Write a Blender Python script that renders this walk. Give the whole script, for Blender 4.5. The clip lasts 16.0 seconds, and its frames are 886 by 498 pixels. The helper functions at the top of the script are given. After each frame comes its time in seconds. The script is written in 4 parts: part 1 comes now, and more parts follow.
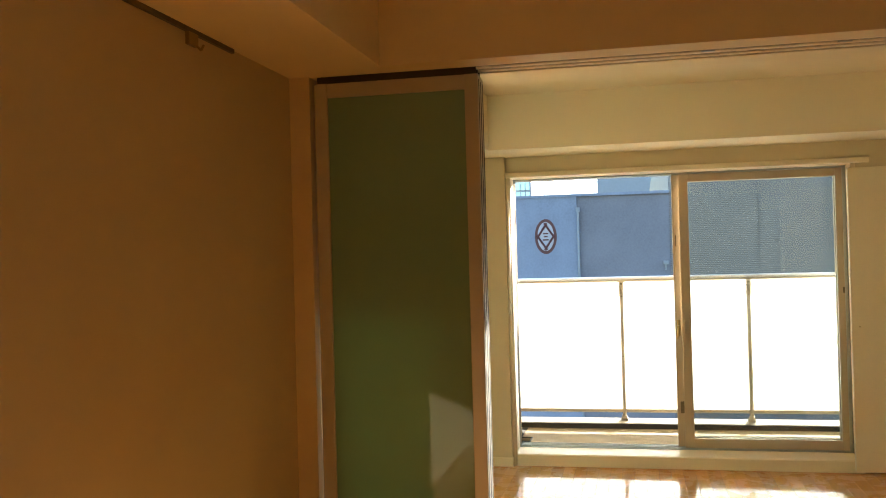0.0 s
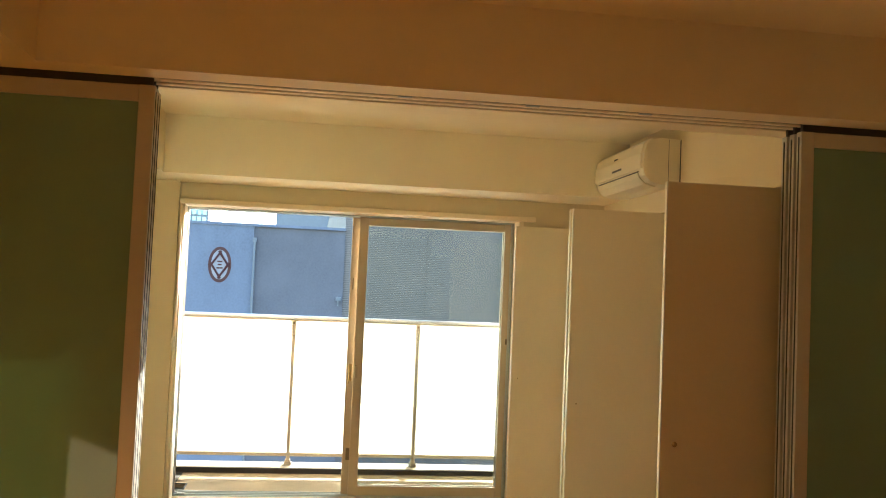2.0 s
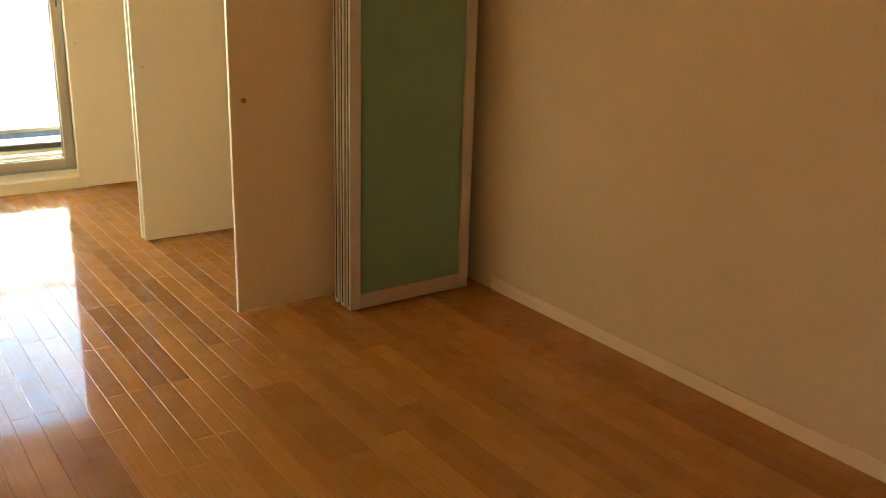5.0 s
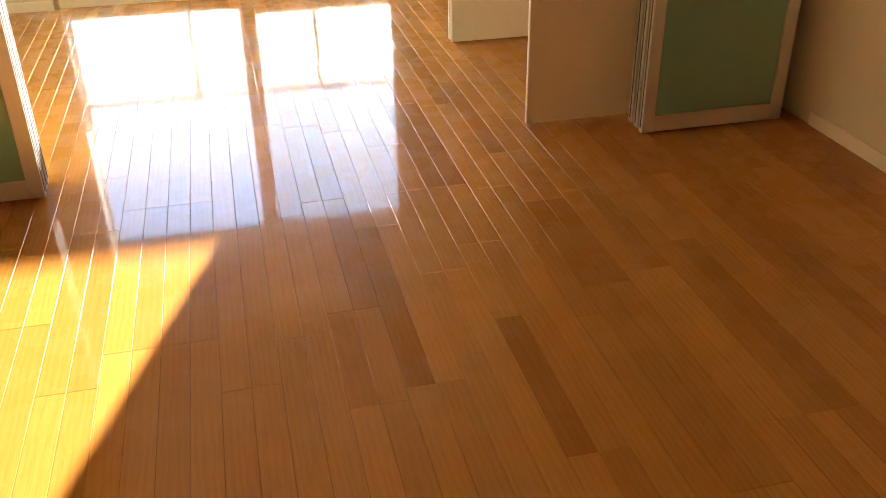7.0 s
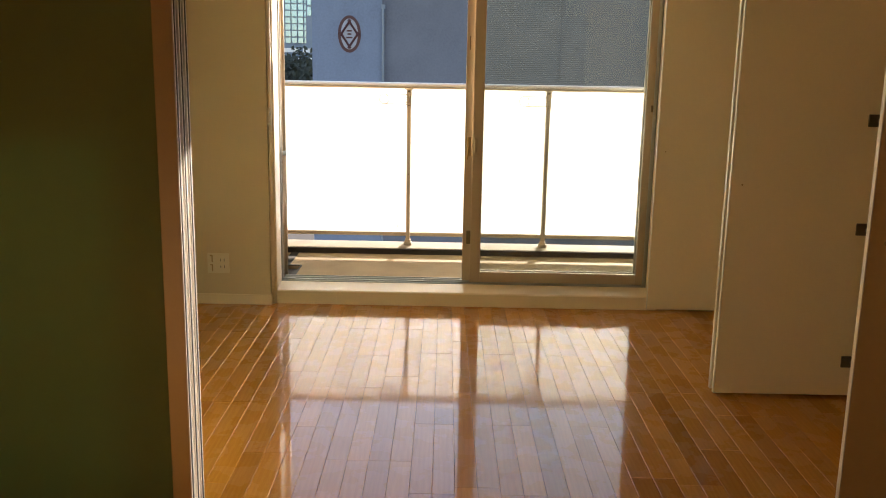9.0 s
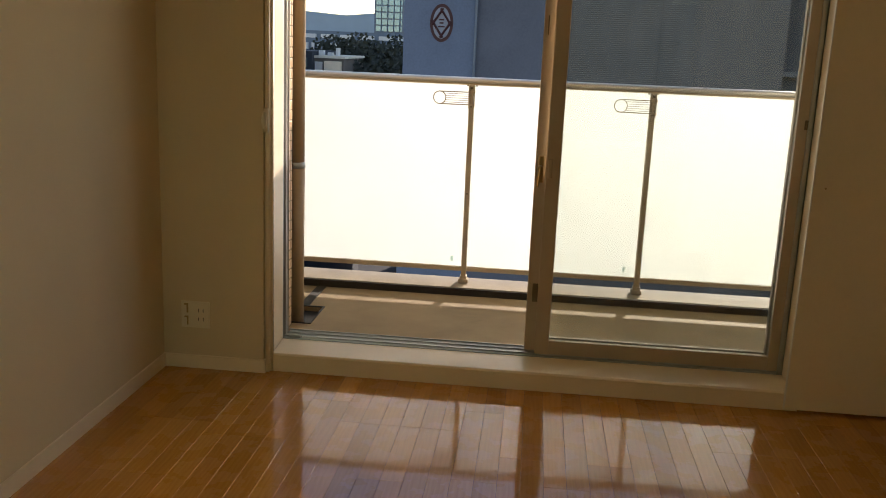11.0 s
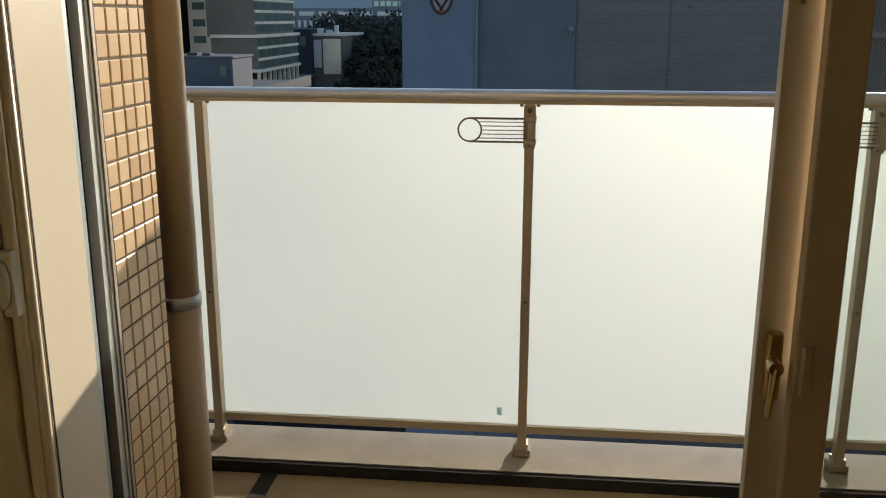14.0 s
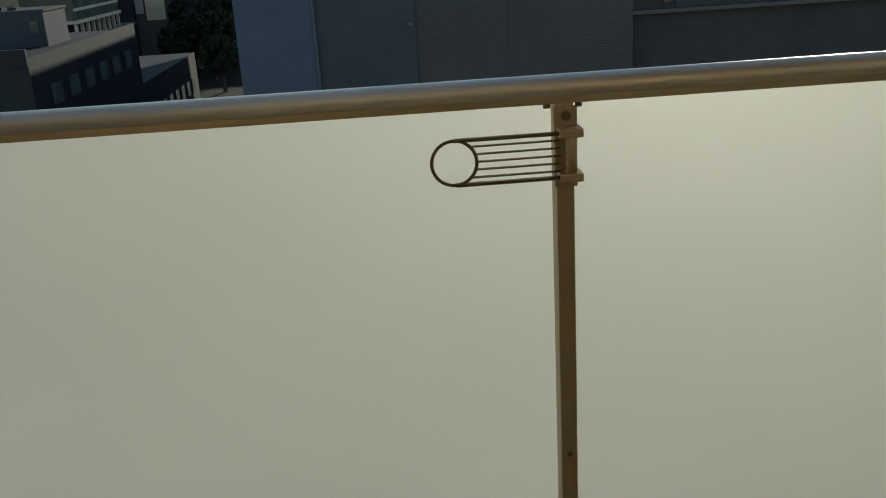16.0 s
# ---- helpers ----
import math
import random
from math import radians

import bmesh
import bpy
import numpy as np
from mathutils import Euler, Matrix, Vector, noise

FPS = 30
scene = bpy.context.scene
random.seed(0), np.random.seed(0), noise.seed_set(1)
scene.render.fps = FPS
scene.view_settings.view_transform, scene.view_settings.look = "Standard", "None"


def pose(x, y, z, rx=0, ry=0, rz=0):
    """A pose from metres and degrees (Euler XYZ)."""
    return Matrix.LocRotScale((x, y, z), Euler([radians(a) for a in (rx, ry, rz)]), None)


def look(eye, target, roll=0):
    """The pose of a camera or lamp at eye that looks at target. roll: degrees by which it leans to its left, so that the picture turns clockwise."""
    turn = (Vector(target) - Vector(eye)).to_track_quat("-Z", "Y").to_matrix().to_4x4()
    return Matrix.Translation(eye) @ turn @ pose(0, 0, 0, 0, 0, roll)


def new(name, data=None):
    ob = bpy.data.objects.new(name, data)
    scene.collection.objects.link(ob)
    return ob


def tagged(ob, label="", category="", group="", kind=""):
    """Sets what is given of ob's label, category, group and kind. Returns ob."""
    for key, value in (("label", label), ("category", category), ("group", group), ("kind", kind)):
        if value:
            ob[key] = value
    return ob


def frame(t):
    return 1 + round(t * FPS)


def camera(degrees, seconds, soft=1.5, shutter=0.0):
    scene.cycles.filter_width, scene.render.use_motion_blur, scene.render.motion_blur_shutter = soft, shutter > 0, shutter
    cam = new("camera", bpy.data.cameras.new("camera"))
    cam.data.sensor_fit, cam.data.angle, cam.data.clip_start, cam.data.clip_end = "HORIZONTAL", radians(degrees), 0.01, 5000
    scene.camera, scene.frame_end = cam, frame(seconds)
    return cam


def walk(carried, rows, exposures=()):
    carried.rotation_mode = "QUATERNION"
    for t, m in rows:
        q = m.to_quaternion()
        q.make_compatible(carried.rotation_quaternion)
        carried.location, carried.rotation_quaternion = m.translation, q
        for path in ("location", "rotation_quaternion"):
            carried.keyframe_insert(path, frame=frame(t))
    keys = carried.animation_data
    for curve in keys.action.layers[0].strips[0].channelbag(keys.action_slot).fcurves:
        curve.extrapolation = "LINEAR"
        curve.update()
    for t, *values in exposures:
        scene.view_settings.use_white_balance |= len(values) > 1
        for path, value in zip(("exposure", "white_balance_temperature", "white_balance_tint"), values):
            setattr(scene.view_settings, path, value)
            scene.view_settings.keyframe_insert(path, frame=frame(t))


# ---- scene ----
cam = camera(52.0, 16.0, soft=1.0)
EXPOSURES = [(0, 3.4, 6250, 8), (1.5, 3.6, 6250, 8), (3, 3.7, 6050, 6), (4, 4.15, 5950, 4), (4.7, 4.3, 5950, 5), (7, 4.35, 6200, 16), (8, 3.45, 6550, 16), (9, 2.7, 7000, 18), (9.5, 2.45, 7050, 19), (12, 1.42, 6400, 17), (13, 1.38, 6300, 15), (14, 1.1, 6200, 11), (14.5, 0.83, 6200, 9), (15, 0.68, 6250, 3), (16, 0.18, 6600, 2)]
PATH = [
    (0, (0.910, -6.284, 1.452), (0.486, -4.330, 1.475), -1.5),
    (0.5, (0.893, -6.243, 1.457), (0.506, -4.285, 1.587), -1.1),
    (1, (0.909, -6.187, 1.461), (0.643, -4.209, 1.601), 0.6),
    (1.5, (0.902, -6.097, 1.474), (0.842, -4.101, 1.583), 1.3),
    (2, (0.885, -6.028, 1.495), (1.163, -4.049, 1.594), 2.4),
    (2.5, (0.885, -5.980, 1.501), (1.533, -4.091, 1.607), 2.5),
    (3, (0.902, -5.959, 1.517), (1.830, -4.191, 1.637), 2.5),
    (3.5, (0.913, -6.009, 1.519), (2.007, -4.338, 1.634), 1.9),
    (4, (0.919, -6.034, 1.500), (2.076, -4.402, 1.488), 1.5),
    (4.5, (0.824, -6.196, 1.582), (1.980, -4.605, 1.218), 1.2),
    (4.7, (0.820, -6.185, 1.560), (1.962, -4.614, 1.085), 1.4),
    (7, (1.049, -6.108, 1.487), (1.448, -4.416, 0.499), -0.7),
    (7.5, (0.963, -6.063, 1.509), (1.134, -4.223, 0.744), 0.4),
    (8, (0.988, -5.900, 1.498), (1.039, -3.962, 1.005), -0.5),
    (8.5, (0.994, -5.584, 1.467), (0.991, -3.627, 1.055), -0.1),
    (9, (1.012, -5.203, 1.454), (1.013, -3.246, 1.041), 1.1),
    (9.5, (1.042, -4.818, 1.476), (0.983, -2.861, 1.066), 0.2),
    (9.7, (1.053, -4.657, 1.467), (0.976, -2.700, 1.062), 0.3),
    (11.8, (1.149, -3.068, 1.438), (0.888, -1.149, 0.938), 1.7),
    (12, (1.137, -2.898, 1.471), (0.853, -0.986, 0.956), 0.6),
    (12.5, (1.046, -2.485, 1.466), (0.726, -0.580, 0.946), 0.1),
    (13, (0.958, -2.080, 1.494), (0.730, -0.158, 0.989), -0.1),
    (13.5, (0.870, -1.612, 1.493), (0.642, 0.313, 0.999), 0.1),
    (14, (0.769, -1.184, 1.480), (0.567, 0.743, 0.987), 0.1),
    (14.5, (0.701, -0.781, 1.478), (0.581, 1.150, 0.971), -0.5),
    (15, (0.635, -0.376, 1.480), (0.528, 1.540, 0.916), -1.5),
    (15.5, (0.519, -0.039, 1.473), (0.542, 1.868, 0.869), -2.4),
    (16, (0.450, 0.228, 1.478), (0.559, 2.120, 0.837), -3.5),
]
walk(cam, [(t, look(e, g, r)) for t, e, g, r in PATH], exposures=EXPOSURES)

# ---- world and sun ----
SUN_AZ, SUN_EL = 18.7, 13.4      # degrees from +y towards +x, and above the horizon
world = bpy.data.worlds.new("sky")
scene.world = world
world.use_nodes = True
wn = world.node_tree
sky = wn.nodes.new("ShaderNodeTexSky")
sky.sky_type = "NISHITA"
sky.sun_disc = False
sky.sun_elevation, sky.sun_rotation = radians(SUN_EL), radians(SUN_AZ)
sky.altitude, sky.dust_density, sky.air_density = 30, 0.15, 1.0
wn.links.new(sky.outputs[0], wn.nodes["Background"].inputs[0])
wn.nodes["Background"].inputs[1].default_value = 0.085
sun_data = bpy.data.lights.new("sun", "SUN")
sun_data.energy, sun_data.angle, sun_data.color = 2.9, radians(0.53), (1.0, 0.9, 0.76)
sun = new("sun", sun_data)
sa, se = radians(SUN_AZ), radians(SUN_EL)
to_sun = Vector((math.sin(sa) * math.cos(se), math.cos(sa) * math.cos(se), math.sin(se)))
sun.matrix_world = look((0, 30, 30), Vector((0, 30, 30)) - to_sun)


# ---- materials ----
def mat(name):
    m = bpy.data.materials.new(name)
    m.use_nodes = True
    return m, m.node_tree.nodes, m.node_tree.links, m.node_tree.nodes["Principled BSDF"]


def coords(n, l, scale, kind="Object", offset=False):
    tc = n.new("ShaderNodeTexCoord")
    mp = n.new("ShaderNodeMapping")
    mp.inputs["Scale"].default_value = scale
    l.new(tc.outputs[kind], mp.inputs["Vector"])
    if offset:
        info = n.new("ShaderNodeObjectInfo")
        mul = n.new("ShaderNodeVectorMath")
        mul.operation = "SCALE"
        mul.inputs[0].default_value = (17.3, 41.7, 23.1)
        l.new(info.outputs["Random"], mul.inputs["Scale"])
        l.new(mul.outputs[0], mp.inputs["Location"])
    return mp.outputs[0]


def noise_tex(n, l, vec, scale, detail=4.0, rough=0.55, distort=0.0):
    t = n.new("ShaderNodeTexNoise")
    t.inputs["Scale"].default_value, t.inputs["Detail"].default_value = scale, detail
    t.inputs["Roughness"].default_value, t.inputs["Distortion"].default_value = rough, distort
    l.new(vec, t.inputs["Vector"])
    return t.outputs["Fac"]


def ramp(n, l, fac, stops):
    r = n.new("ShaderNodeValToRGB")
    while len(r.color_ramp.elements) < len(stops):
        r.color_ramp.elements.new(0.5)
    for el, (p, c) in zip(r.color_ramp.elements, stops):
        el.position, el.color = p, (*c, 1)
    l.new(fac, r.inputs[0])
    return r.outputs[0]


def bump(n, l, fac, strength, dist):
    b = n.new("ShaderNodeBump")
    b.inputs["Strength"].default_value, b.inputs["Distance"].default_value = strength, dist
    l.new(fac, b.inputs["Height"])
    return b.outputs[0]


def shade(c, k):
    return tuple(min(1.0, v * k) for v in c)


def plain(name, col, rough=0.6, metal=0.0, vary=0.06, fine=60.0, coarse=2.0, relief=0.15, depth=0.0008, coat=0.0, kind="Object"):
    """A painted, plastic or metal surface: faint blotches, fine grain, fine relief."""
    m, n, l, p = mat(name)
    v = coords(n, l, (1, 1, 1), kind)
    a, b = noise_tex(n, l, v, coarse, 3), noise_tex(n, l, v, fine, 4)
    mix = n.new("ShaderNodeMath")
    mix.operation = "MULTIPLY_ADD"
    mix.inputs[1].default_value = 0.45
    l.new(b, mix.inputs[0])
    l.new(a, mix.inputs[2])
    l.new(ramp(n, l, mix.outputs[0], [(0.4, shade(col, 1 - vary)), (0.95, shade(col, 1 + vary))]), p.inputs["Base Color"])
    p.inputs["Roughness"].default_value, p.inputs["Metallic"].default_value = rough, metal
    p.inputs["Coat Weight"].default_value = coat
    p.inputs["Coat Roughness"].default_value = 0.08
    if relief:
        l.new(bump(n, l, b, relief, depth), p.inputs["Normal"])
    return m


def wallpaper(name, col):
    m, n, l, p = mat(name)
    v = coords(n, l, (1, 1, 1))
    w = coords(n, l, (1.0, 1.0, 0.35))
    weave, blot = noise_tex(n, l, w, 420, 3, 0.7), noise_tex(n, l, v, 1.3, 4)
    l.new(ramp(n, l, blot, [(0.3, shade(col, 0.95)), (0.7, shade(col, 1.03))]), p.inputs["Base Color"])
    p.inputs["Roughness"].default_value = 0.85
    l.new(bump(n, l, weave, 0.35, 0.0012), p.inputs["Normal"])
    return m


def plank_mat():
    m, n, l, p = mat("varnished_oak")
    v = coords(n, l, (1, 1, 1), offset=True)
    g = coords(n, l, (1.0, 0.055, 1.0), offset=True)
    fine = noise_tex(n, l, g, 190, 5, 0.65)
    wave = n.new("ShaderNodeTexWave")
    wave.wave_type, wave.bands_direction = "BANDS", "X"
    wave.inputs["Scale"].default_value, wave.inputs["Distortion"].default_value = 16, 9
    wave.inputs["Detail"].default_value, wave.inputs["Detail Scale"].default_value = 3, 0.8
    l.new(coords(n, l, (1.0, 0.12, 1.0), offset=True), wave.inputs["Vector"])
    add = n.new("ShaderNodeMath")
    add.operation = "MULTIPLY_ADD"
    add.inputs[1].default_value = 0.2
    l.new(wave.outputs["Fac"], add.inputs[0])
    l.new(fine, add.inputs[2])
    base = ramp(n, l, add.outputs[0], [(0.25, (0.455, 0.197, 0.032)), (0.5, (0.505, 0.221, 0.036)), (0.9, (0.56, 0.26, 0.048))])
    info = n.new("ShaderNodeObjectInfo")
    isl = n.new("ShaderNodeNewGeometry")
    both = n.new("ShaderNodeMath")
    both.operation = "ADD"
    l.new(info.outputs["Random"], both.inputs[0])
    l.new(isl.outputs["Random Per Island"], both.inputs[1])
    frac = n.new("ShaderNodeMath")
    frac.operation = "FRACT"
    l.new(both.outputs[0], frac.inputs[0])
    tone = ramp(n, l, frac.outputs[0], [(0.0, (0.76, 0.71, 0.65)), (0.1, (0.89, 0.87, 0.84)), (0.5, (0.98, 0.98, 0.97)), (1.0, (1.12, 1.15, 1.18))])
    mul = n.new("ShaderNodeMixRGB")
    mul.blend_type = "MULTIPLY"
    mul.inputs[0].default_value = 1
    l.new(base, mul.inputs[1])
    l.new(tone, mul.inputs[2])
    l.new(mul.outputs[0], p.inputs["Base Color"])
    smear = noise_tex(n, l, v, 7, 4)
    l.new(ramp(n, l, smear, [(0.35, (0.22,) * 3), (0.75, (0.36,) * 3)]), p.inputs["Roughness"])
    p.inputs["Coat Weight"].default_value, p.inputs["Coat Roughness"].default_value = 0.75, 0.055
    p.inputs["Specular IOR Level"].default_value = 0.03
    p.inputs["Coat IOR"].default_value = 1.5
    l.new(bump(n, l, noise_tex(n, l, coords(n, l, (1, 0.35, 1), offset=True), 9, 2), 0.03, 0.002), p.inputs["Coat Normal"])
    l.new(bump(n, l, fine, 0.12, 0.0006), p.inputs["Normal"])
    return m


def frosted(name, col, through_col, through_share, rough, forward=0.0, clear=0.0, tint=(1, 1, 1)):
    """Frosted glass: light passes scattered, the face keeps a soft gloss."""
    m, n, l, p = mat(name)
    n.remove(p)
    out = n["Material Output"]
    v = coords(n, l, (1, 1, 1))
    cloud = noise_tex(n, l, v, 2.2, 3)
    d, t = n.new("ShaderNodeBsdfDiffuse"), n.new("ShaderNodeBsdfTranslucent")
    l.new(ramp(n, l, cloud, [(0.3, shade(col, 0.95)), (0.7, col)]), d.inputs[0])
    l.new(ramp(n, l, cloud, [(0.3, shade(through_col, 0.96)), (0.7, through_col)]), t.inputs[0])
    mx = n.new("ShaderNodeMixShader")
    mx.inputs[0].default_value = through_share
    l.new(d.outputs[0], mx.inputs[1])
    l.new(t.outputs[0], mx.inputs[2])
    if forward:
        r, mf = n.new("ShaderNodeBsdfRefraction"), n.new("ShaderNodeMixShader")
        r.inputs["Color"].default_value = (*through_col, 1)
        r.inputs["Roughness"].default_value, r.inputs["IOR"].default_value = 0.85, 1.5
        mf.inputs[0].default_value = forward
        l.new(mx.outputs[0], mf.inputs[1])
        l.new(r.outputs[0], mf.inputs[2])
        mx = mf
    if clear:
        tr, mc = n.new("ShaderNodeBsdfTransparent"), n.new("ShaderNodeMixShader")
        tr.inputs[0].default_value = (*tint, 1)
        mc.inputs[0].default_value = clear
        l.new(mx.outputs[0], mc.inputs[1])
        l.new(tr.outputs[0], mc.inputs[2])
        mx = mc
    g = n.new("ShaderNodeBsdfGlossy")
    g.inputs["Roughness"].default_value = rough
    fr = n.new("ShaderNodeFresnel")
    fr.inputs[0].default_value = 1.5
    my = n.new("ShaderNodeMixShader")
    l.new(fr.outputs[0], my.inputs[0])
    l.new(mx.outputs[0], my.inputs[1])
    l.new(g.outputs[0], my.inputs[2])
    l.new(my.outputs[0], out.inputs[0])
    return m


def clear_glass():
    m, n, l, p = mat("window_glass")
    n.remove(p)
    t, g = n.new("ShaderNodeBsdfTransparent"), n.new("ShaderNodeBsdfGlossy")
    t.inputs[0].default_value = (0.94, 0.955, 0.94, 1)
    g.inputs["Roughness"].default_value = 0.01
    fr = n.new("ShaderNodeFresnel")
    fr.inputs[0].default_value = 1.45
    mx = n.new("ShaderNodeMixShader")
    l.new(fr.outputs[0], mx.inputs[0])
    l.new(t.outputs[0], mx.inputs[1])
    l.new(g.outputs[0], mx.inputs[2])
    v = coords(n, l, (1, 1, 0.4))
    dust = ramp(n, l, noise_tex(n, l, v, 9, 8, 0.75), [(0.45, (0.001,) * 3), (0.78, (0.005,) * 3)])
    d, md = n.new("ShaderNodeBsdfTranslucent"), n.new("ShaderNodeMixShader")
    d.inputs[0].default_value = (0.8, 0.8, 0.75, 1)
    l.new(dust, md.inputs[0])
    l.new(mx.outputs[0], md.inputs[1])
    l.new(d.outputs[0], md.inputs[2])
    l.new(md.outputs[0], n["Material Output"].inputs[0])
    return m


def tile_mat():
    m, n, l, p = mat("glazed_tile")
    info, isl = n.new("ShaderNodeObjectInfo"), n.new("ShaderNodeNewGeometry")
    both, frac = n.new("ShaderNodeMath"), n.new("ShaderNodeMath")
    both.operation, frac.operation = "ADD", "FRACT"
    l.new(info.outputs["Random"], both.inputs[0])
    l.new(isl.outputs["Random Per Island"], both.inputs[1])
    l.new(both.outputs[0], frac.inputs[0])
    l.new(ramp(n, l, frac.outputs[0], [(0.0, (0.66, 0.42, 0.19)), (0.5, (0.74, 0.49, 0.23)), (1.0, (0.79, 0.55, 0.28))]), p.inputs["Base Color"])
    p.inputs["Roughness"].default_value = 0.35
    l.new(bump(n, l, noise_tex(n, l, coords(n, l, (1, 1, 1), offset=True), 90, 3), 0.15, 0.001), p.inputs["Normal"])
    return m


def concrete(name, col, rough=0.85, scale=1.0):
    m, n, l, p = mat(name)
    v = coords(n, l, (1, 1, 1))
    stain, grain = noise_tex(n, l, v, 3.0 * scale, 6, 0.65, 0.4), noise_tex(n, l, v, 130 * scale, 4, 0.7)
    mix = n.new("ShaderNodeMath")
    mix.operation = "MULTIPLY_ADD"
    mix.inputs[1].default_value = 0.55
    l.new(grain, mix.inputs[0])
    l.new(stain, mix.inputs[2])
    l.new(ramp(n, l, mix.outputs[0], [(0.42, shade(col, 0.7)), (0.7, col), (0.95, shade(col, 1.2))]), p.inputs["Base Color"])
    p.inputs["Roughness"].default_value = rough
    p.inputs["Specular IOR Level"].default_value = 0.2
    l.new(bump(n, l, grain, 0.4, 0.002), p.inputs["Normal"])
    return m


def rough_stucco():
    m, n, l, p = mat("rough_stucco")
    v = coords(n, l, (1, 1, 1))
    lump, stain = noise_tex(n, l, v, 70, 5, 0.7, 0.6), noise_tex(n, l, v, 3, 4)
    l.new(ramp(n, l, stain, [(0.3, (0.5, 0.45, 0.35)), (0.7, (0.6, 0.54, 0.43))]), p.inputs["Base Color"])
    p.inputs["Roughness"].default_value = 0.9
    l.new(bump(n, l, lump, 0.9, 0.012), p.inputs["Normal"])
    return m


M = {
    # brown of the unseen back wall, chosen dark to soak up bounced light
    "soak_brown": plain("light_soaking_brown", (0.17, 0.14, 0.1), 0.5, vary=0.15),
    "wall": wallpaper("cream_wallpaper", (0.73, 0.6, 0.375)),
    "ceiling": wallpaper("ceiling_paper", (0.92, 0.8, 0.555)),
    "trim": plain("cream_trim", (0.88, 0.74, 0.51), 0.35, vary=0.03, relief=0.05),
    "white": plain("white_melamine", (0.88, 0.76, 0.53), 0.32, vary=0.03, relief=0.04, coarse=1.2),
    "edge": plain("pale_edge_band", (0.82, 0.76, 0.62), 0.35, vary=0.02, relief=0),
    "plank": plank_mat(),
    "groove": plain("floor_groove", (0.05, 0.02, 0.006), 0.6),
    "alu": plain("satin_aluminium", (0.64, 0.61, 0.55), 0.4, 0.45, vary=0.05, fine=200, relief=0.05),
    "sash": plain("sash_aluminium", (0.51, 0.41, 0.285), 0.42, 0.15, vary=0.05, fine=160, relief=0.05),
    "silver": plain("silver_frame", (0.45, 0.47, 0.45), 0.4, 0.6, vary=0.05, fine=160, relief=0.05),
    "rail": plain("rail_aluminium", (0.77, 0.75, 0.75), 0.38, 0.5, vary=0.04, fine=140, relief=0.03, coat=0.4),
    "post": plain("post_aluminium", (0.5, 0.41, 0.29), 0.42, 0.5, vary=0.08, fine=90, relief=0.08),
    "dark": plain("dark_metal", (0.17, 0.135, 0.085), 0.45, 0.6, vary=0.15, relief=0.05),
    "black": plain("black_rubber_and_shade", (0.02, 0.02, 0.02), 0.7, relief=0.05),
    "door_glass": frosted("frosted_green_glass", (0.36, 0.61, 0.46), (0.4, 0.7, 0.5), 0.004, 0.025, 0.0, 0.37, (0.9, 0.93, 0.83)),
    "rail_glass": frosted("frosted_white_glass", (0.64, 0.67, 0.65), (0.825, 0.845, 0.822), 0.87, 0.25, 0.45),
    "glass": clear_glass(),
    "tile": tile_mat(),
    "mortar": concrete("tile_mortar", (0.15, 0.115, 0.075)),
    "pipe": plain("beige_pipe", (0.4, 0.285, 0.16), 0.45, vary=0.08, coarse=4),
    "balcony": concrete("balcony_mortar", (0.3, 0.225, 0.125), 0.8),
    # curb: shadow of the bottom rail is averaged into this darker base
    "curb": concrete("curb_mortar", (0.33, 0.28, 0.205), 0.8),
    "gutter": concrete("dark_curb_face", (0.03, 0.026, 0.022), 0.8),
    "stucco": rough_stucco(),
    "plastic": plain("ivory_plastic", (0.8, 0.71, 0.52), 0.35, vary=0.02, relief=0),
    "slot": plain("dark_slot", (0.05, 0.045, 0.04), 0.6, relief=0),
    "brass": plain("worn_brass", (0.45, 0.32, 0.14), 0.3, 0.9, relief=0.03),
    "sticker": frosted("green_seal", (0.55, 0.74, 0.66), (0.74, 0.92, 0.86), 0.9, 0.5),
}
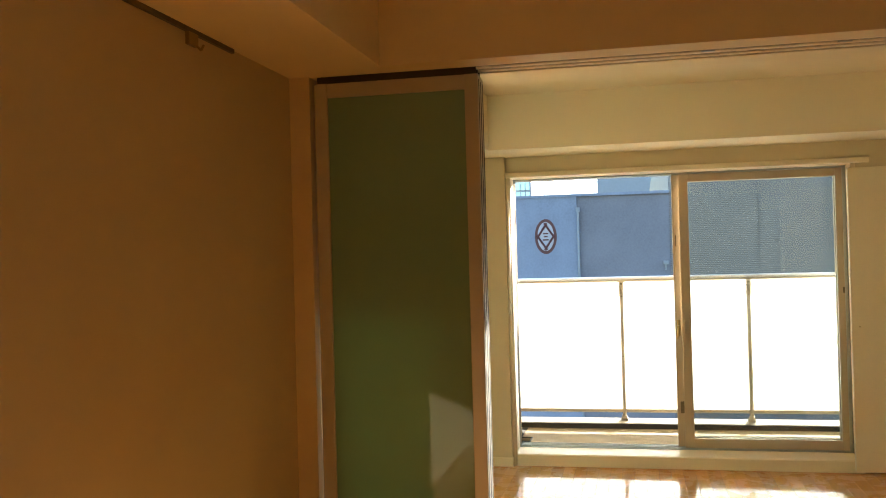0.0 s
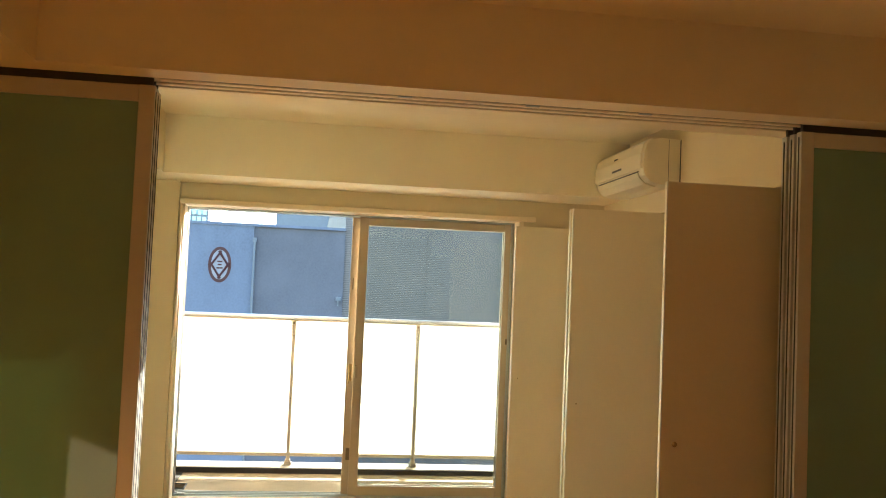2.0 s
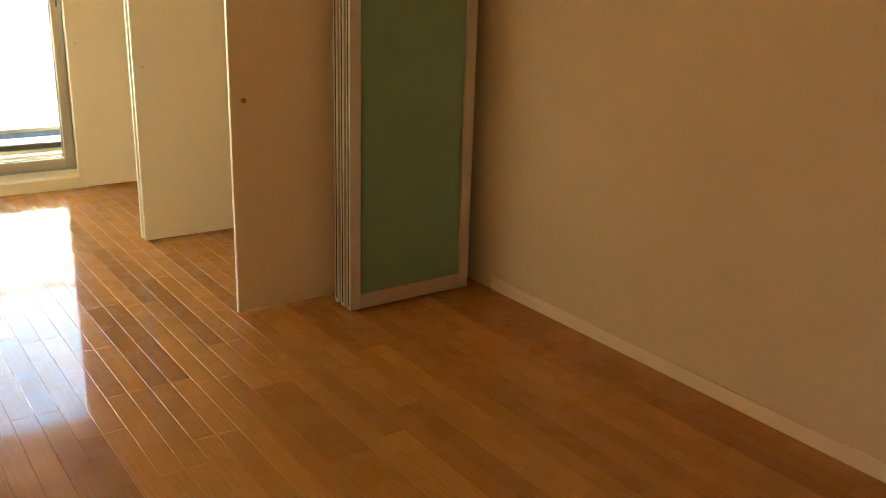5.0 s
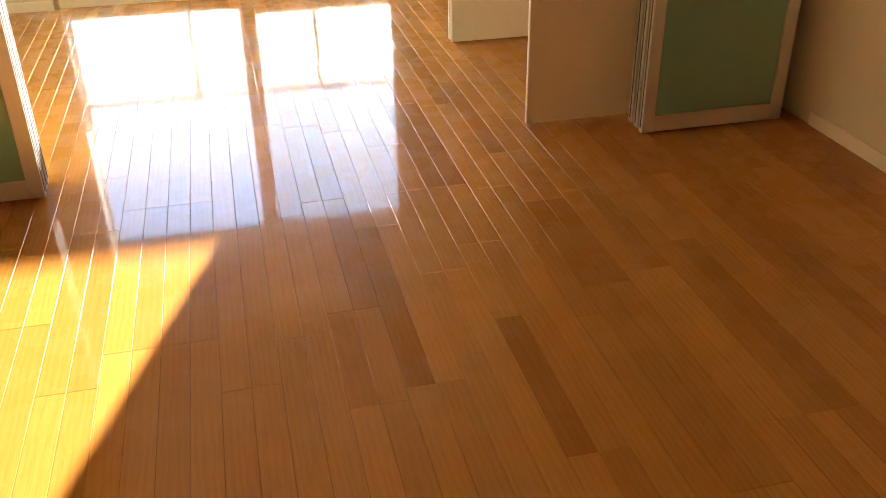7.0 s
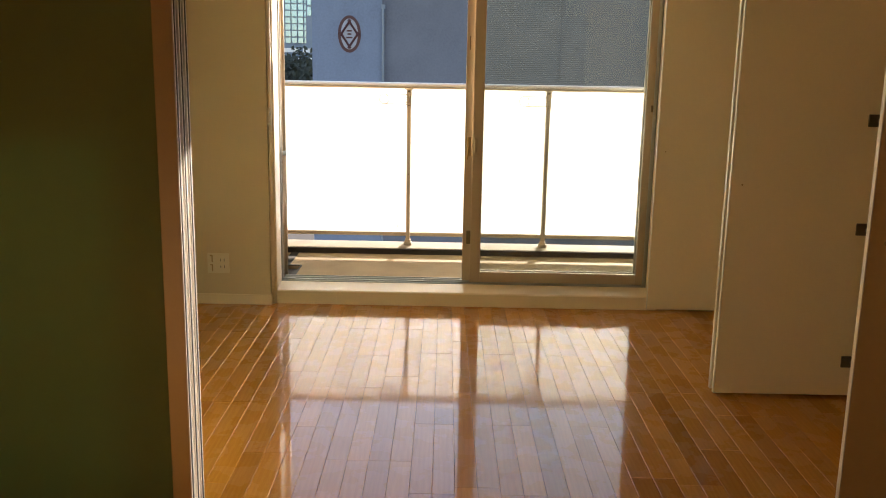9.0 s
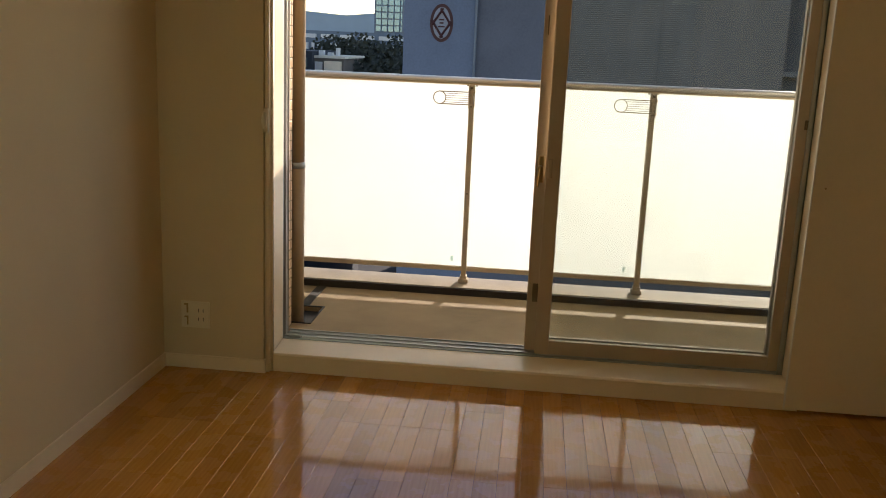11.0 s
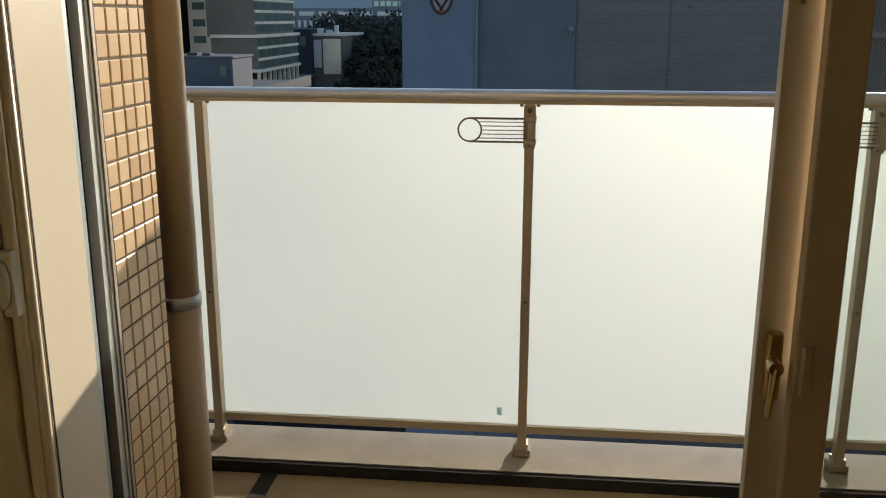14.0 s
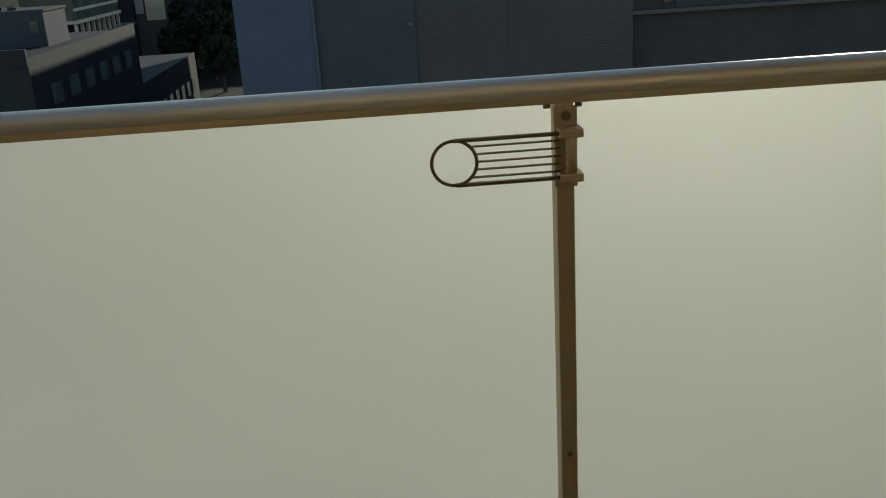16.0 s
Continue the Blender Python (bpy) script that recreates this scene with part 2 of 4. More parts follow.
FAR = {
    # blue, blue2 and siding: shade of the face turned from the sun darkens the colours
    "blue": concrete("painted_wall_blue_shaded", (0.12, 0.158, 0.245), 0.8, 0.05),
    "blue2": concrete("painted_wall_grey_shaded", (0.1, 0.116, 0.16), 0.8, 0.05),
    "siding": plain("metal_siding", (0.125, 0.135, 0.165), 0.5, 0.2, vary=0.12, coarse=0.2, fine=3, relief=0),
    # darker copy of siding: shade between the ribs is put into its colour
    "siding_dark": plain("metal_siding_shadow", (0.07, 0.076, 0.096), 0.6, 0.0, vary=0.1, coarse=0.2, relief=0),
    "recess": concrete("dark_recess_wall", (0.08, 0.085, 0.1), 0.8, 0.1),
    "maroon": plain("maroon_sign", (0.035, 0.004, 0.009), 0.6, relief=0),
    "pale": plain("pale_emblem_field", (0.2, 0.23, 0.31), 0.6, relief=0),
    "signwhite": plain("white_sign", (0.62, 0.62, 0.62), 0.6, relief=0),
    # asphalt: the deep shade cast by buildings is put into its colour
    "asphalt": concrete("asphalt", (0.035, 0.035, 0.04), 0.9, 0.1),
    "line": plain("road_paint", (0.7, 0.7, 0.68), 0.8, relief=0),
    "office": concrete("office_wall", (0.72, 0.67, 0.57), 0.8, 0.1),
    "brownwall": concrete("brown_wall", (0.16, 0.14, 0.125), 0.8, 0.1),
    "tan": concrete("tan_wall", (0.8, 0.69, 0.55), 0.8, 0.1),
    # darkwall: shade behind balconies and columns is put into this near-black
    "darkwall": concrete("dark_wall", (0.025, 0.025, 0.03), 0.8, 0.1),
    "pane": plain("far_window", (0.13, 0.17, 0.155), 0.1, 0.0, vary=0.3, coarse=0.8, relief=0),
    "bluepane": plain("tower_glass", (0.2, 0.34, 0.42), 0.12, 0.2, vary=0.25, coarse=0.1, relief=0),
    # deep shade over the houses is put into these two greys
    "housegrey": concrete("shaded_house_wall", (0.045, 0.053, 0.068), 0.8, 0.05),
    "hutgrey": concrete("shaded_hut_wall", (0.085, 0.1, 0.13), 0.8, 0.05),
    "steel": plain("painted_steel", (0.13, 0.17, 0.23), 0.6, 0.1, relief=0),
    # hill: haze of the distance is mixed into its pale blue
    "hill": plain("hazy_distance", (0.3, 0.38, 0.47), 0.9, vary=0.1, coarse=0.02, relief=0),
    # leaf: green taken nearly to black, with the trees' shade in it
    "leaf": plain("shaded_evergreen_leaf", (0.024, 0.028, 0.016), 0.7, vary=0.4, coarse=0.6, relief=0),
    "bark": concrete("bark", (0.1, 0.075, 0.05), 0.9, 0.3),
}
FAR["greenlamp"], gn, gl, gp = mat("green_signal_lamp")
gp.inputs["Emission Color"].default_value = (0.1, 0.9, 0.75, 1)
gp.inputs["Emission Strength"].default_value = 3


# ---- mesh helpers ----
def box(bm, x0, x1, y0, y1, z0, z1):
    v = [bm.verts.new((x, y, z)) for x in (x0, x1) for y in (y0, y1) for z in (z0, z1)]
    for f in ((0, 1, 3, 2), (4, 6, 7, 5), (0, 4, 5, 1), (2, 3, 7, 6), (0, 2, 6, 4), (1, 5, 7, 3)):
        bm.faces.new([v[i] for i in f])
    return v


def boxes(*dims):
    bm = bmesh.new()
    for d in dims:
        box(bm, *d)
    return bm


def soft_box(x0, x1, y0, y1, z0, z1, r=0.003, seg=2):
    bm = boxes((x0, x1, y0, y1, z0, z1))
    bmesh.ops.bevel(bm, geom=bm.edges[:], offset=r, segments=seg, affect="EDGES", profile=0.6)
    return bm


def rod(bm, a, b, r, seg=12, r2=None):
    a, b = Vector(a), Vector(b)
    d = b - a
    turn = Vector((0, 0, 1)).rotation_difference(d).to_matrix().to_4x4()
    m = Matrix.Translation((a + b) / 2) @ turn
    bmesh.ops.create_cone(bm, cap_ends=True, segments=seg, radius1=r, radius2=r if r2 is None else r2, depth=d.length, matrix=m)
    return bm


def rod_bm(a, b, r, seg=12, r2=None):
    return rod(bmesh.new(), a, b, r, seg, r2)


def prism(points, axis, lo, hi):
    """A profile of (u, v) drawn out along an axis: x takes (y, z), y takes (x, z), z takes (x, y)."""
    bm = bmesh.new()
    def at(u, v, w):
        return {"x": (w, u, v), "y": (u, w, v), "z": (u, v, w)}[axis]
    a, b = [bm.verts.new(at(u, v, lo)) for u, v in points], [bm.verts.new(at(u, v, hi)) for u, v in points]
    k = len(points)
    bm.faces.new(a)
    bm.faces.new(b[::-1])
    for i in range(k):
        bm.faces.new((a[i], b[i], b[(i + 1) % k], a[(i + 1) % k]))
    bmesh.ops.recalc_face_normals(bm, faces=bm.faces[:])
    return bm


BASE = {}      # base points of the far things, which are set larger and farther


def put(name, bm, material, smooth=False):
    me = bpy.data.meshes.new(name)
    bmesh.ops.recalc_face_normals(bm, faces=bm.faces[:])
    bm.to_mesh(me)
    bm.free()
    if smooth:
        for f in me.polygons:
            f.use_smooth = True
    me.materials.append(material)
    return new(name, me)


def part(name, bm, material, parent, label="", smooth=False):
    ob = put(name, bm, material, smooth)
    ob.parent = parent
    if parent.type == "EMPTY":
        ob.matrix_parent_inverse = Matrix.Translation(-BASE.get(parent.name, parent.location))
    return tagged(ob, label)


def thing(name, at, label, category, group="", kind=""):
    ob = new(name)
    ob.location = at
    return tagged(ob, label, category, group, kind)


def structure(name, bm, material, label, category):
    return tagged(put(name, bm, material), label, category, kind="structure")


# ---- plan ----
# BACK is out of view, set deep so the front room loses light
LEFT, RIGHT, BACK = -0.45, 3.44, -10.5      # inner faces of the flat
CEIL, SOFFIT = 2.51, 2.195
CLOSET = 2.86                              # face of the cupboard wall in the window room
DOORY = -2.833                              # face of the sliding doors
BALC, RAILY = -0.015, 1.69

structure("wall_west", boxes((LEFT - 0.15, LEFT, BACK - 0.15, 0.25, -0.1, CEIL)), M["wall"], "cream wallpapered side wall of the flat", "wall")
structure("wall_east", boxes((RIGHT, RIGHT + 0.15, BACK - 0.15, -2.62, -0.1, CEIL)), M["wall"], "cream wallpapered side wall of the front room", "wall")
structure("wall_south", boxes((LEFT, RIGHT, BACK - 0.15, BACK, -0.1, CEIL)), M["soak_brown"], "unseen back wall of the front room, browned to soak up light", "wall")
structure("wall_north", boxes((LEFT, 0.0, 0.0, 0.32, -0.1, CEIL)), M["wall"], "cream wallpapered pier beside the balcony door", "wall")
structure("wall_lintel", boxes((0.0, 3.6, 0.05, 0.32, 2.04, CEIL)), M["wall"], "cream wallpapered wall above the balcony door", "wall")
structure("wall_north_east", boxes((2.29, 3.6, 0.05, 0.32, -0.1, 2.04)), M["wall"], "cream wallpapered wall behind the cupboard doors", "wall")
structure("wall_closet", boxes((CLOSET, 3.6, -2.55, 0.05, 2.02, CEIL)), M["wall"], "cream wall above the open cupboards", "wall")
structure("ceiling", boxes((LEFT, RIGHT + 0.18, BACK, 0.05, CEIL, CEIL + 0.2)), M["ceiling"], "cream papered flat ceiling", "ceiling")
structure("beam_partition", boxes(*[(LEFT, RIGHT, a, c, SOFFIT, SOFFIT + 0.03) for a, c in ((-2.96, -2.828), (-2.803, -2.768), (-2.743, -2.708), (-2.683, -2.55))], (LEFT, RIGHT, -2.96, -2.55, SOFFIT + 0.03, CEIL)), M["ceiling"], "cream boxed beam over the sliding partition", "beam")
structure("beam_west", boxes((LEFT, -0.04, BACK, -2.96, SOFFIT, CEIL)), M["ceiling"], "cream boxed beam along the side wall", "beam")
structure("beam_east", boxes((3.06, RIGHT, BACK, -2.96, SOFFIT, CEIL)), M["ceiling"], "cream boxed beam along the opposite wall", "beam")
structure("beam_window", boxes((LEFT, CLOSET, -0.43, 0.05, 2.155, CEIL)), M["ceiling"], "cream boxed beam before the balcony door", "beam")
structure("beam_window_side", boxes((LEFT, -0.04, -2.55, -0.43, 2.155, CEIL)), M["ceiling"], "cream boxed beam in the window room", "beam")
structure("wall_jamb_west", boxes((LEFT, -0.366, -2.85, -2.62, 0, SOFFIT)), M["trim"], "cream jamb of the sliding partition", "jamb")
structure("wall_jamb_east", boxes((3.345, RIGHT, -2.68, -2.62, 0, SOFFIT)), M["trim"], "cream jamb of the sliding partition", "jamb")


def skirting(name, bm):
    return structure(name, bm, M["trim"], "low cream skirting board along the floor", "baseboard")


skirting("baseboard_west", boxes((LEFT, LEFT + 0.008, -2.62, 0, 0, 0.06), (LEFT, LEFT + 0.008, BACK, -2.9, 0, 0.06)))
skirting("baseboard_east", boxes((RIGHT - 0.008, RIGHT, BACK, -2.9, 0, 0.06)))
skirting("baseboard_north", boxes((LEFT + 0.008, 0.008, -0.008, 0, 0, 0.06), (0.0, 0.008, 0, 0.03, 0, 0.06)))
skirting("baseboard_south", boxes((LEFT, RIGHT, BACK, BACK + 0.008, 0, 0.06)))

# steel tracks under the partition beam
for a in (-2.828, -2.768, -2.708):
    tagged(put("trim_track", boxes((LEFT + 0.12, RIGHT - 0.1, a + 0.001, a + 0.004, SOFFIT + 0.004, SOFFIT + 0.029), (LEFT + 0.12, RIGHT - 0.1, a + 0.021, a + 0.024, SOFFIT + 0.004, SOFFIT + 0.029)), M["dark"]), "thin grey metal door track under the beam", "track", kind="structure")
    tagged(put("trim_track_slot", boxes((LEFT + 0.12, RIGHT - 0.1, a + 0.004, a + 0.021, SOFFIT + 0.024, SOFFIT + 0.029)), M["slot"]), "dark hollow of the sliding track", "track", kind="structure")
track_stop = thing("track_stop", (1.2, -2.816, SOFFIT), "small metal stops in the partition track", "track stop")
for x in (1.15, 1.62, 2.05):
    part("stop", soft_box(x, x + 0.05, -2.823, -2.809, SOFFIT - 0.004, SOFFIT + 0.02, 0.002), M["silver"], track_stop)


# ---- sliding partition doors ----
def glass_door(x0, x1, y, label):
    z0, z1, d = 0.01, 2.168, 0.034
    d_ob = thing("sliding_door", ((x0 + x1) / 2, y, z0), label, "sliding door", "sliding partition doors")
    st, top, bot = 0.054, 0.058, 0.072
    part("stile", soft_box(x0, x0 + st, y, y + d, z0, z1), M["alu"], d_ob)
    part("stile", soft_box(x1 - st, x1, y, y + d, z0, z1), M["alu"], d_ob)
    part("top_rail", soft_box(x0 + st, x1 - st, y + 0.001, y + d - 0.001, z1 - top, z1 - 0.001), M["alu"], d_ob)
    part("bottom_rail", soft_box(x0 + st, x1 - st, y + 0.001, y + d - 0.001, z0 + 0.001, z0 + bot), M["alu"], d_ob)
    part("pane", boxes((x0 + st - 0.006, x1 - st + 0.006, y + 0.012, y + 0.019, z0 + bot - 0.006, z1 - top + 0.006)), M["door_glass"], d_ob, "frosted green glass pane")
    # filler bar; the dark of the recessed track gap is in its colour
    part("gap_filler", boxes((x0 + 0.01, x1 - 0.01, y + 0.009, y + 0.025, z1, SOFFIT + 0.02)), M["slot"], d_ob, "dark filler bar in the gap above the door")
    part("seal", boxes((x0 - 0.0015, x0, y + 0.012, y + 0.02, z0 + 0.02, z1 - 0.02)), M["black"], d_ob)
    part("seal", boxes((x1, x1 + 0.0015, y + 0.012, y + 0.02, z0 + 0.02, z1 - 0.02)), M["black"], d_ob)
    return d_ob


LBL = "sliding door of frosted green glass in an aluminium frame, pushed open"
for i in range(3):
    glass_door(-0.352 + 0.004 * i, 0.316 - 0.003 * i, DOORY + 0.06 * i, LBL)
    glass_door(2.686 + 0.003 * i, 3.336 - 0.004 * i, DOORY + 0.06 * i, LBL)

# ---- cupboard wall ----
closet = thing("wall_cupboard", (3.14, -1.3, 0), "built-in cream cupboard standing open beside the window room", "cupboard")
part("back_panel", boxes((3.575, 3.6, -2.62, 0.04, 0.0, 2.02)), M["white"], closet)
part("end_panel", boxes((CLOSET, 3.575, -2.655, -2.62, 0.0, SOFFIT)), M["white"], closet)
part("end_panel", boxes((CLOSET, 3.575, 0.03, 0.05, 0.0, 2.02)), M["white"], closet)
part("mid_panel", boxes((CLOSET, 3.575, -1.342, -1.318, 0.0, 2.018)), M["white"], closet)
part("plinth", boxes((CLOSET + 0.004, CLOSET + 0.02, -2.62, -1.342, 0.0, 0.05), (CLOSET + 0.004, CLOSET + 0.02, -1.318, 0.03, 0.0, 0.05)), M["trim"], closet)
part("shelf", boxes((CLOSET + 0.05, 3.575, -2.62, -1.342, 1.66, 1.68)), M["white"], closet)
part("shelf", boxes((CLOSET + 0.05, 3.575, -1.318, 0.03, 1.66, 1.68)), M["white"], closet)
part("clothes_rod", rod_bm((3.2, -2.62, 1.58), (3.2, -1.342, 1.58), 0.014), M["alu"], closet, "", True)
part("clothes_rod", rod_bm((3.2, -1.318, 1.58), (3.2, 0.03, 1.58), 0.014), M["alu"], closet, "", True)


def cupboard_door(y0, y1, knob_side, hinge_side, label, x0=2.23):
    x1, z0, z1 = 2.845, 0.012, 1.978
    d = thing("cupboard_door", (x1, y0, z0), label, "cupboard door", "open cupboard doors")
    part("leaf", soft_box(x0 + 0.004, x1, y0, y1, z0, z1, 0.0015, 1), M["white"], d)
    part("edge_strip", soft_box(x0, x0 + 0.0042, y0 - 0.0006, y1 + 0.0006, z0, z1, 0.001, 1), M["edge"], d, "pale rounded edge strip")
    if knob_side:
        ky = y0 if knob_side < 0 else y1
        part("knob", rod_bm((x0 + 0.052, ky, 0.948), (x0 + 0.052, ky + 0.02 * knob_side, 0.948), 0.006, 12, 0.011), M["brass"], d, "small brass knob", True)
        part("screw", rod_bm((x0 + 0.05, y0 - 0.0015 if knob_side > 0 else y1 + 0.0015, 0.948), (x0 + 0.05, y0 if knob_side > 0 else y1, 0.948), 0.004, 10), M["brass"], d)
    for z in (0.17, 0.765, 1.228, 1.8):
        hy = y0 - 0.004 if hinge_side < 0 else y1 + 0.004
        bm = soft_box(x1 - 0.062, x1 - 0.018, hy - 0.004, hy + 0.004, z - 0.026, z + 0.026, 0.002, 1)
        rod(bm, (x1 - 0.025, hy + 0.009 * hinge_side, z), (x1 + 0.012, hy + 0.009 * hinge_side, z), 0.008, 8)
        part("hinge", bm, M["dark"], d, "dark steel concealed hinge")
    return d


cupboard_door(0.012, 0.03, 1, -1, "open white cupboard door lying against the window wall")
cupboard_door(-1.312, -1.29, 1, 1, "open white cupboard door back to back with another")
cupboard_door(-1.366, -1.346, 1, -1, "open white cupboard door with dark steel hinges")
cupboard_door(-2.605, -2.585, -1, 1, "open white cupboard door with a small brass knob", 2.252)

# ---- air conditioner ----
ac = thing("air_conditioner", (CLOSET, -0.82, 2.15), "white split air conditioner on the wall above the cupboards", "air conditioner")
AC0, AC1 = -1.252, -0.42
prof = [(CLOSET, 2.15), (CLOSET, 2.402), (CLOSET - 0.12, 2.406), (CLOSET - 0.17, 2.396), (CLOSET - 0.2, 2.37), (CLOSET - 0.215, 2.32), (CLOSET - 0.217, 2.25), (CLOSET - 0.205, 2.195), (CLOSET - 0.17, 2.162), (CLOSET - 0.11, 2.148)]
part("body", prism(prof, "y", AC0, AC1), M["plastic"], ac)
part("front_panel", prism([(CLOSET - 0.15, 2.407), (CLOSET - 0.176, 2.4), (CLOSET - 0.207, 2.373), (CLOSET - 0.223, 2.32), (CLOSET - 0.225, 2.25), (CLOSET - 0.222, 2.232), (CLOSET - 0.216, 2.232), (CLOSET - 0.217, 2.25), (CLOSET - 0.215, 2.32), (CLOSET - 0.2, 2.37), (CLOSET - 0.17, 2.396)], "y", AC0 + 0.004, AC1 - 0.004), M["plastic"], ac)
part("louvre", prism([(CLOSET - 0.214, 2.216), (CLOSET - 0.205, 2.192), (CLOSET - 0.172, 2.16), (CLOSET - 0.115, 2.147), (CLOSET - 0.115, 2.141), (CLOSET - 0.176, 2.154), (CLOSET - 0.21, 2.187), (CLOSET - 0.22, 2.214)], "y", AC0 + 0.06, AC1 - 0.06), M["plastic"], ac)
part("louvre_gap", boxes((CLOSET - 0.2185, CLOSET - 0.212, AC0 + 0.06, AC1 - 0.06, 2.219, 2.223)), M["slot"], ac)
part("display", boxes((CLOSET - 0.2275, CLOSET - 0.224, -0.93, -0.77, 2.262, 2.273)), M["slot"], ac, "dark display strip")
part("badge", boxes((CLOSET - 0.2225, CLOSET - 0.215, -0.84, -0.79, 2.334, 2.342)), M["slot"], ac)
part("end_cap", prism([(u + 0.002, v) for u, v in prof], "y", AC0 - 0.012, AC0), M["plastic"], ac)
# dark sliver paints the shadow between the unit and the wall
part("shadow_gap", boxes((CLOSET - 0.004, CLOSET, AC0 - 0.018, AC0 - 0.012, 2.16, 2.4)), M["slot"], ac)
part("side_seam", boxes((CLOSET - 0.07, CLOSET - 0.0675, AC0 - 0.0126, AC0 - 0.01, 2.165, 2.398)), M["slot"], ac)

# ---- balcony door ----
win = thing("window_1", (1.14, 0.22, 0.12), "wide aluminium sliding balcony door, one side slid open", "balcony door", kind="structure")
WX0, WX1, WZ0, WZ1 = 0.04, 2.25, 0.125, 2.0
part("window_sill", prism([(0.03, 0.0), (0.03, 0.074), (0.037, 0.082), (0.2, 0.096), (0.2, 0.0)], "x", 0.0, 2.29), M["trim"], win, "cream raised threshold")
part("reveal", boxes((0.0, 0.03, 0.05, 0.2, 0.07, 2.04)), M["trim"], win)
part("reveal", boxes((2.26, 2.29, 0.05, 0.2, 0.07, 2.04)), M["trim"], win)
part("reveal", boxes((0.03, 2.26, 0.05, 0.2, 2.01, 2.04)), M["trim"], win)
part("casing", soft_box(0.0, 0.03, 0.026, 0.05, 0.0, 2.04, 0.006), M["trim"], win)
part("casing_bead", rod_bm((0.012, 0.024, 0.0), (0.012, 0.024, 2.01), 0.011, 14), M["trim"], win, "", True)
part("casing_bead", rod_bm((0.026, 0.034, 0.0), (0.026, 0.034, 2.01), 0.009, 14), M["trim"], win, "", True)
part("gasket", boxes((0.0285, 0.0312, 0.0505, 0.0535, 0.08, 2.01)), M["black"], win)
part("casing", soft_box(0.0, 2.37, 0.018, 0.05, 2.01, 2.045, 0.006), M["trim"], win)
part("jamb", boxes((0.012, 0.027, 0.2, 0.218, 0.075, 2.03)), M["silver"], win, "grey grooved aluminium jamb")
part("jamb", boxes((0.012, 0.03, 0.252, 0.258, 0.075, 2.03), (0.012, 0.0275, 0.258, 0.276, 0.075, 2.03), (0.012, 0.03, 0.276, 0.284, 0.075, 2.03)), M["alu"], win, "grooved aluminium jamb")
part("jamb_bead", boxes((0.012, 0.033, 0.285, 0.294, 0.075, 2.03)), M["sash"], win)
# black jamb_edge and left jamb_back: shade of the recessed channel is painted in
part("jamb_edge", boxes((0.012, 0.018, 0.295, 0.327, 0.075, 2.03)), M["black"], win)
for y in (0.2, 0.235, 0.27, 0.305):
    part("jamb", boxes((2.238 if y != 0.235 else 2.246, 2.26, y, y + 0.022, 0.075, 2.03)), M["silver"], win, "grey grooved aluminium jamb")
part("jamb_back", boxes((0.001, 0.012, 0.2, 0.327, 0.075, 2.03)), M["black"], win)
part("jamb_back", boxes((2.254, 2.264, 0.2, 0.32, 0.075, 2.03)), M["silver"], win)
part("head", boxes((0.033, 2.238, 0.2, 0.32, 2.0, 2.03)), M["silver"], win)
part("threshold_rail", boxes((0.033, 2.238, 0.2, 0.33, 0.04, 0.1), *[(0.033, 2.238, y, y + 0.005, 0.1, 0.107) for y in (0.22, 0.27, 0.315)]), M["silver"], win, "ribbed aluminium threshold")
part("stopper", soft_box(0.055, 0.11, 0.21, 0.23, 0.1, 0.113, 0.003), M["silver"], win)
bm = bmesh.new()
bmesh.ops.create_uvsphere(bm, u_segments=16, v_segments=10, radius=1, matrix=Matrix.Translation((0.006, -0.002, 1.105)) @ Matrix.Diagonal((0.012, 0.011, 0.037, 1)))
part("latch_knob", bm, M["plastic"], win, "oval ivory latch", True)
part("latch_plate", soft_box(0.001, 0.022, 0.002, 0.026, 1.055, 1.155, 0.003), M["plastic"], win)


def sash(x0, x1, y, label):
    s = part("sash", soft_box(x0, x0 + 0.062, y, y + 0.03, 0.108, 1.998, 0.003), M["sash"], win, label)
    part("stile", soft_box(x1 - 0.045, x1, y, y + 0.03, 0.108, 1.998, 0.003), M["sash"], s)
    part("top_rail", soft_box(x0 + 0.062, x1 - 0.045, y + 0.002, y + 0.028, 1.945, 1.997, 0.003), M["sash"], s)
    part("bottom_rail", soft_box(x0 + 0.062, x1 - 0.045, y + 0.002, y + 0.028, 0.109, 0.172, 0.003), M["sash"], s)
    p = part("pane", boxes((x0 + 0.058, x1 - 0.04, y + 0.013, y + 0.017, 0.168, 1.95)), M["glass"], s, "clear window glass")
    p.visible_shadow = False
    return s


inner = sash(1.18, 2.24, 0.21, "inner sash")
outer = sash(1.133, 2.238, 0.26, "outer sash slid across")
bm = soft_box(1.146, 1.17, 0.24, 0.262, 0.875, 0.99, 0.004)
rod(bm, (1.155, 0.24, 0.94), (1.155, 0.212, 0.94), 0.012, 14)
rod(bm, (1.155, 0.218, 0.94), (1.147, 0.212, 0.86), 0.007, 10, 0.005)
part("crescent_lock", bm, M["brass"], win, "worn brass crescent lock")
part("lock_keeper", soft_box(1.188, 1.206, 0.198, 0.212, 0.9, 0.985, 0.004), M["post"], win)
part("lower_catch", soft_box(1.155, 1.181, 0.238, 0.26, 0.34, 0.42, 0.004), M["dark"], win)
part("finger_pull", soft_box(1.15, 1.156, 0.248, 0.26, 1.5, 1.58, 0.002), M["dark"], win)
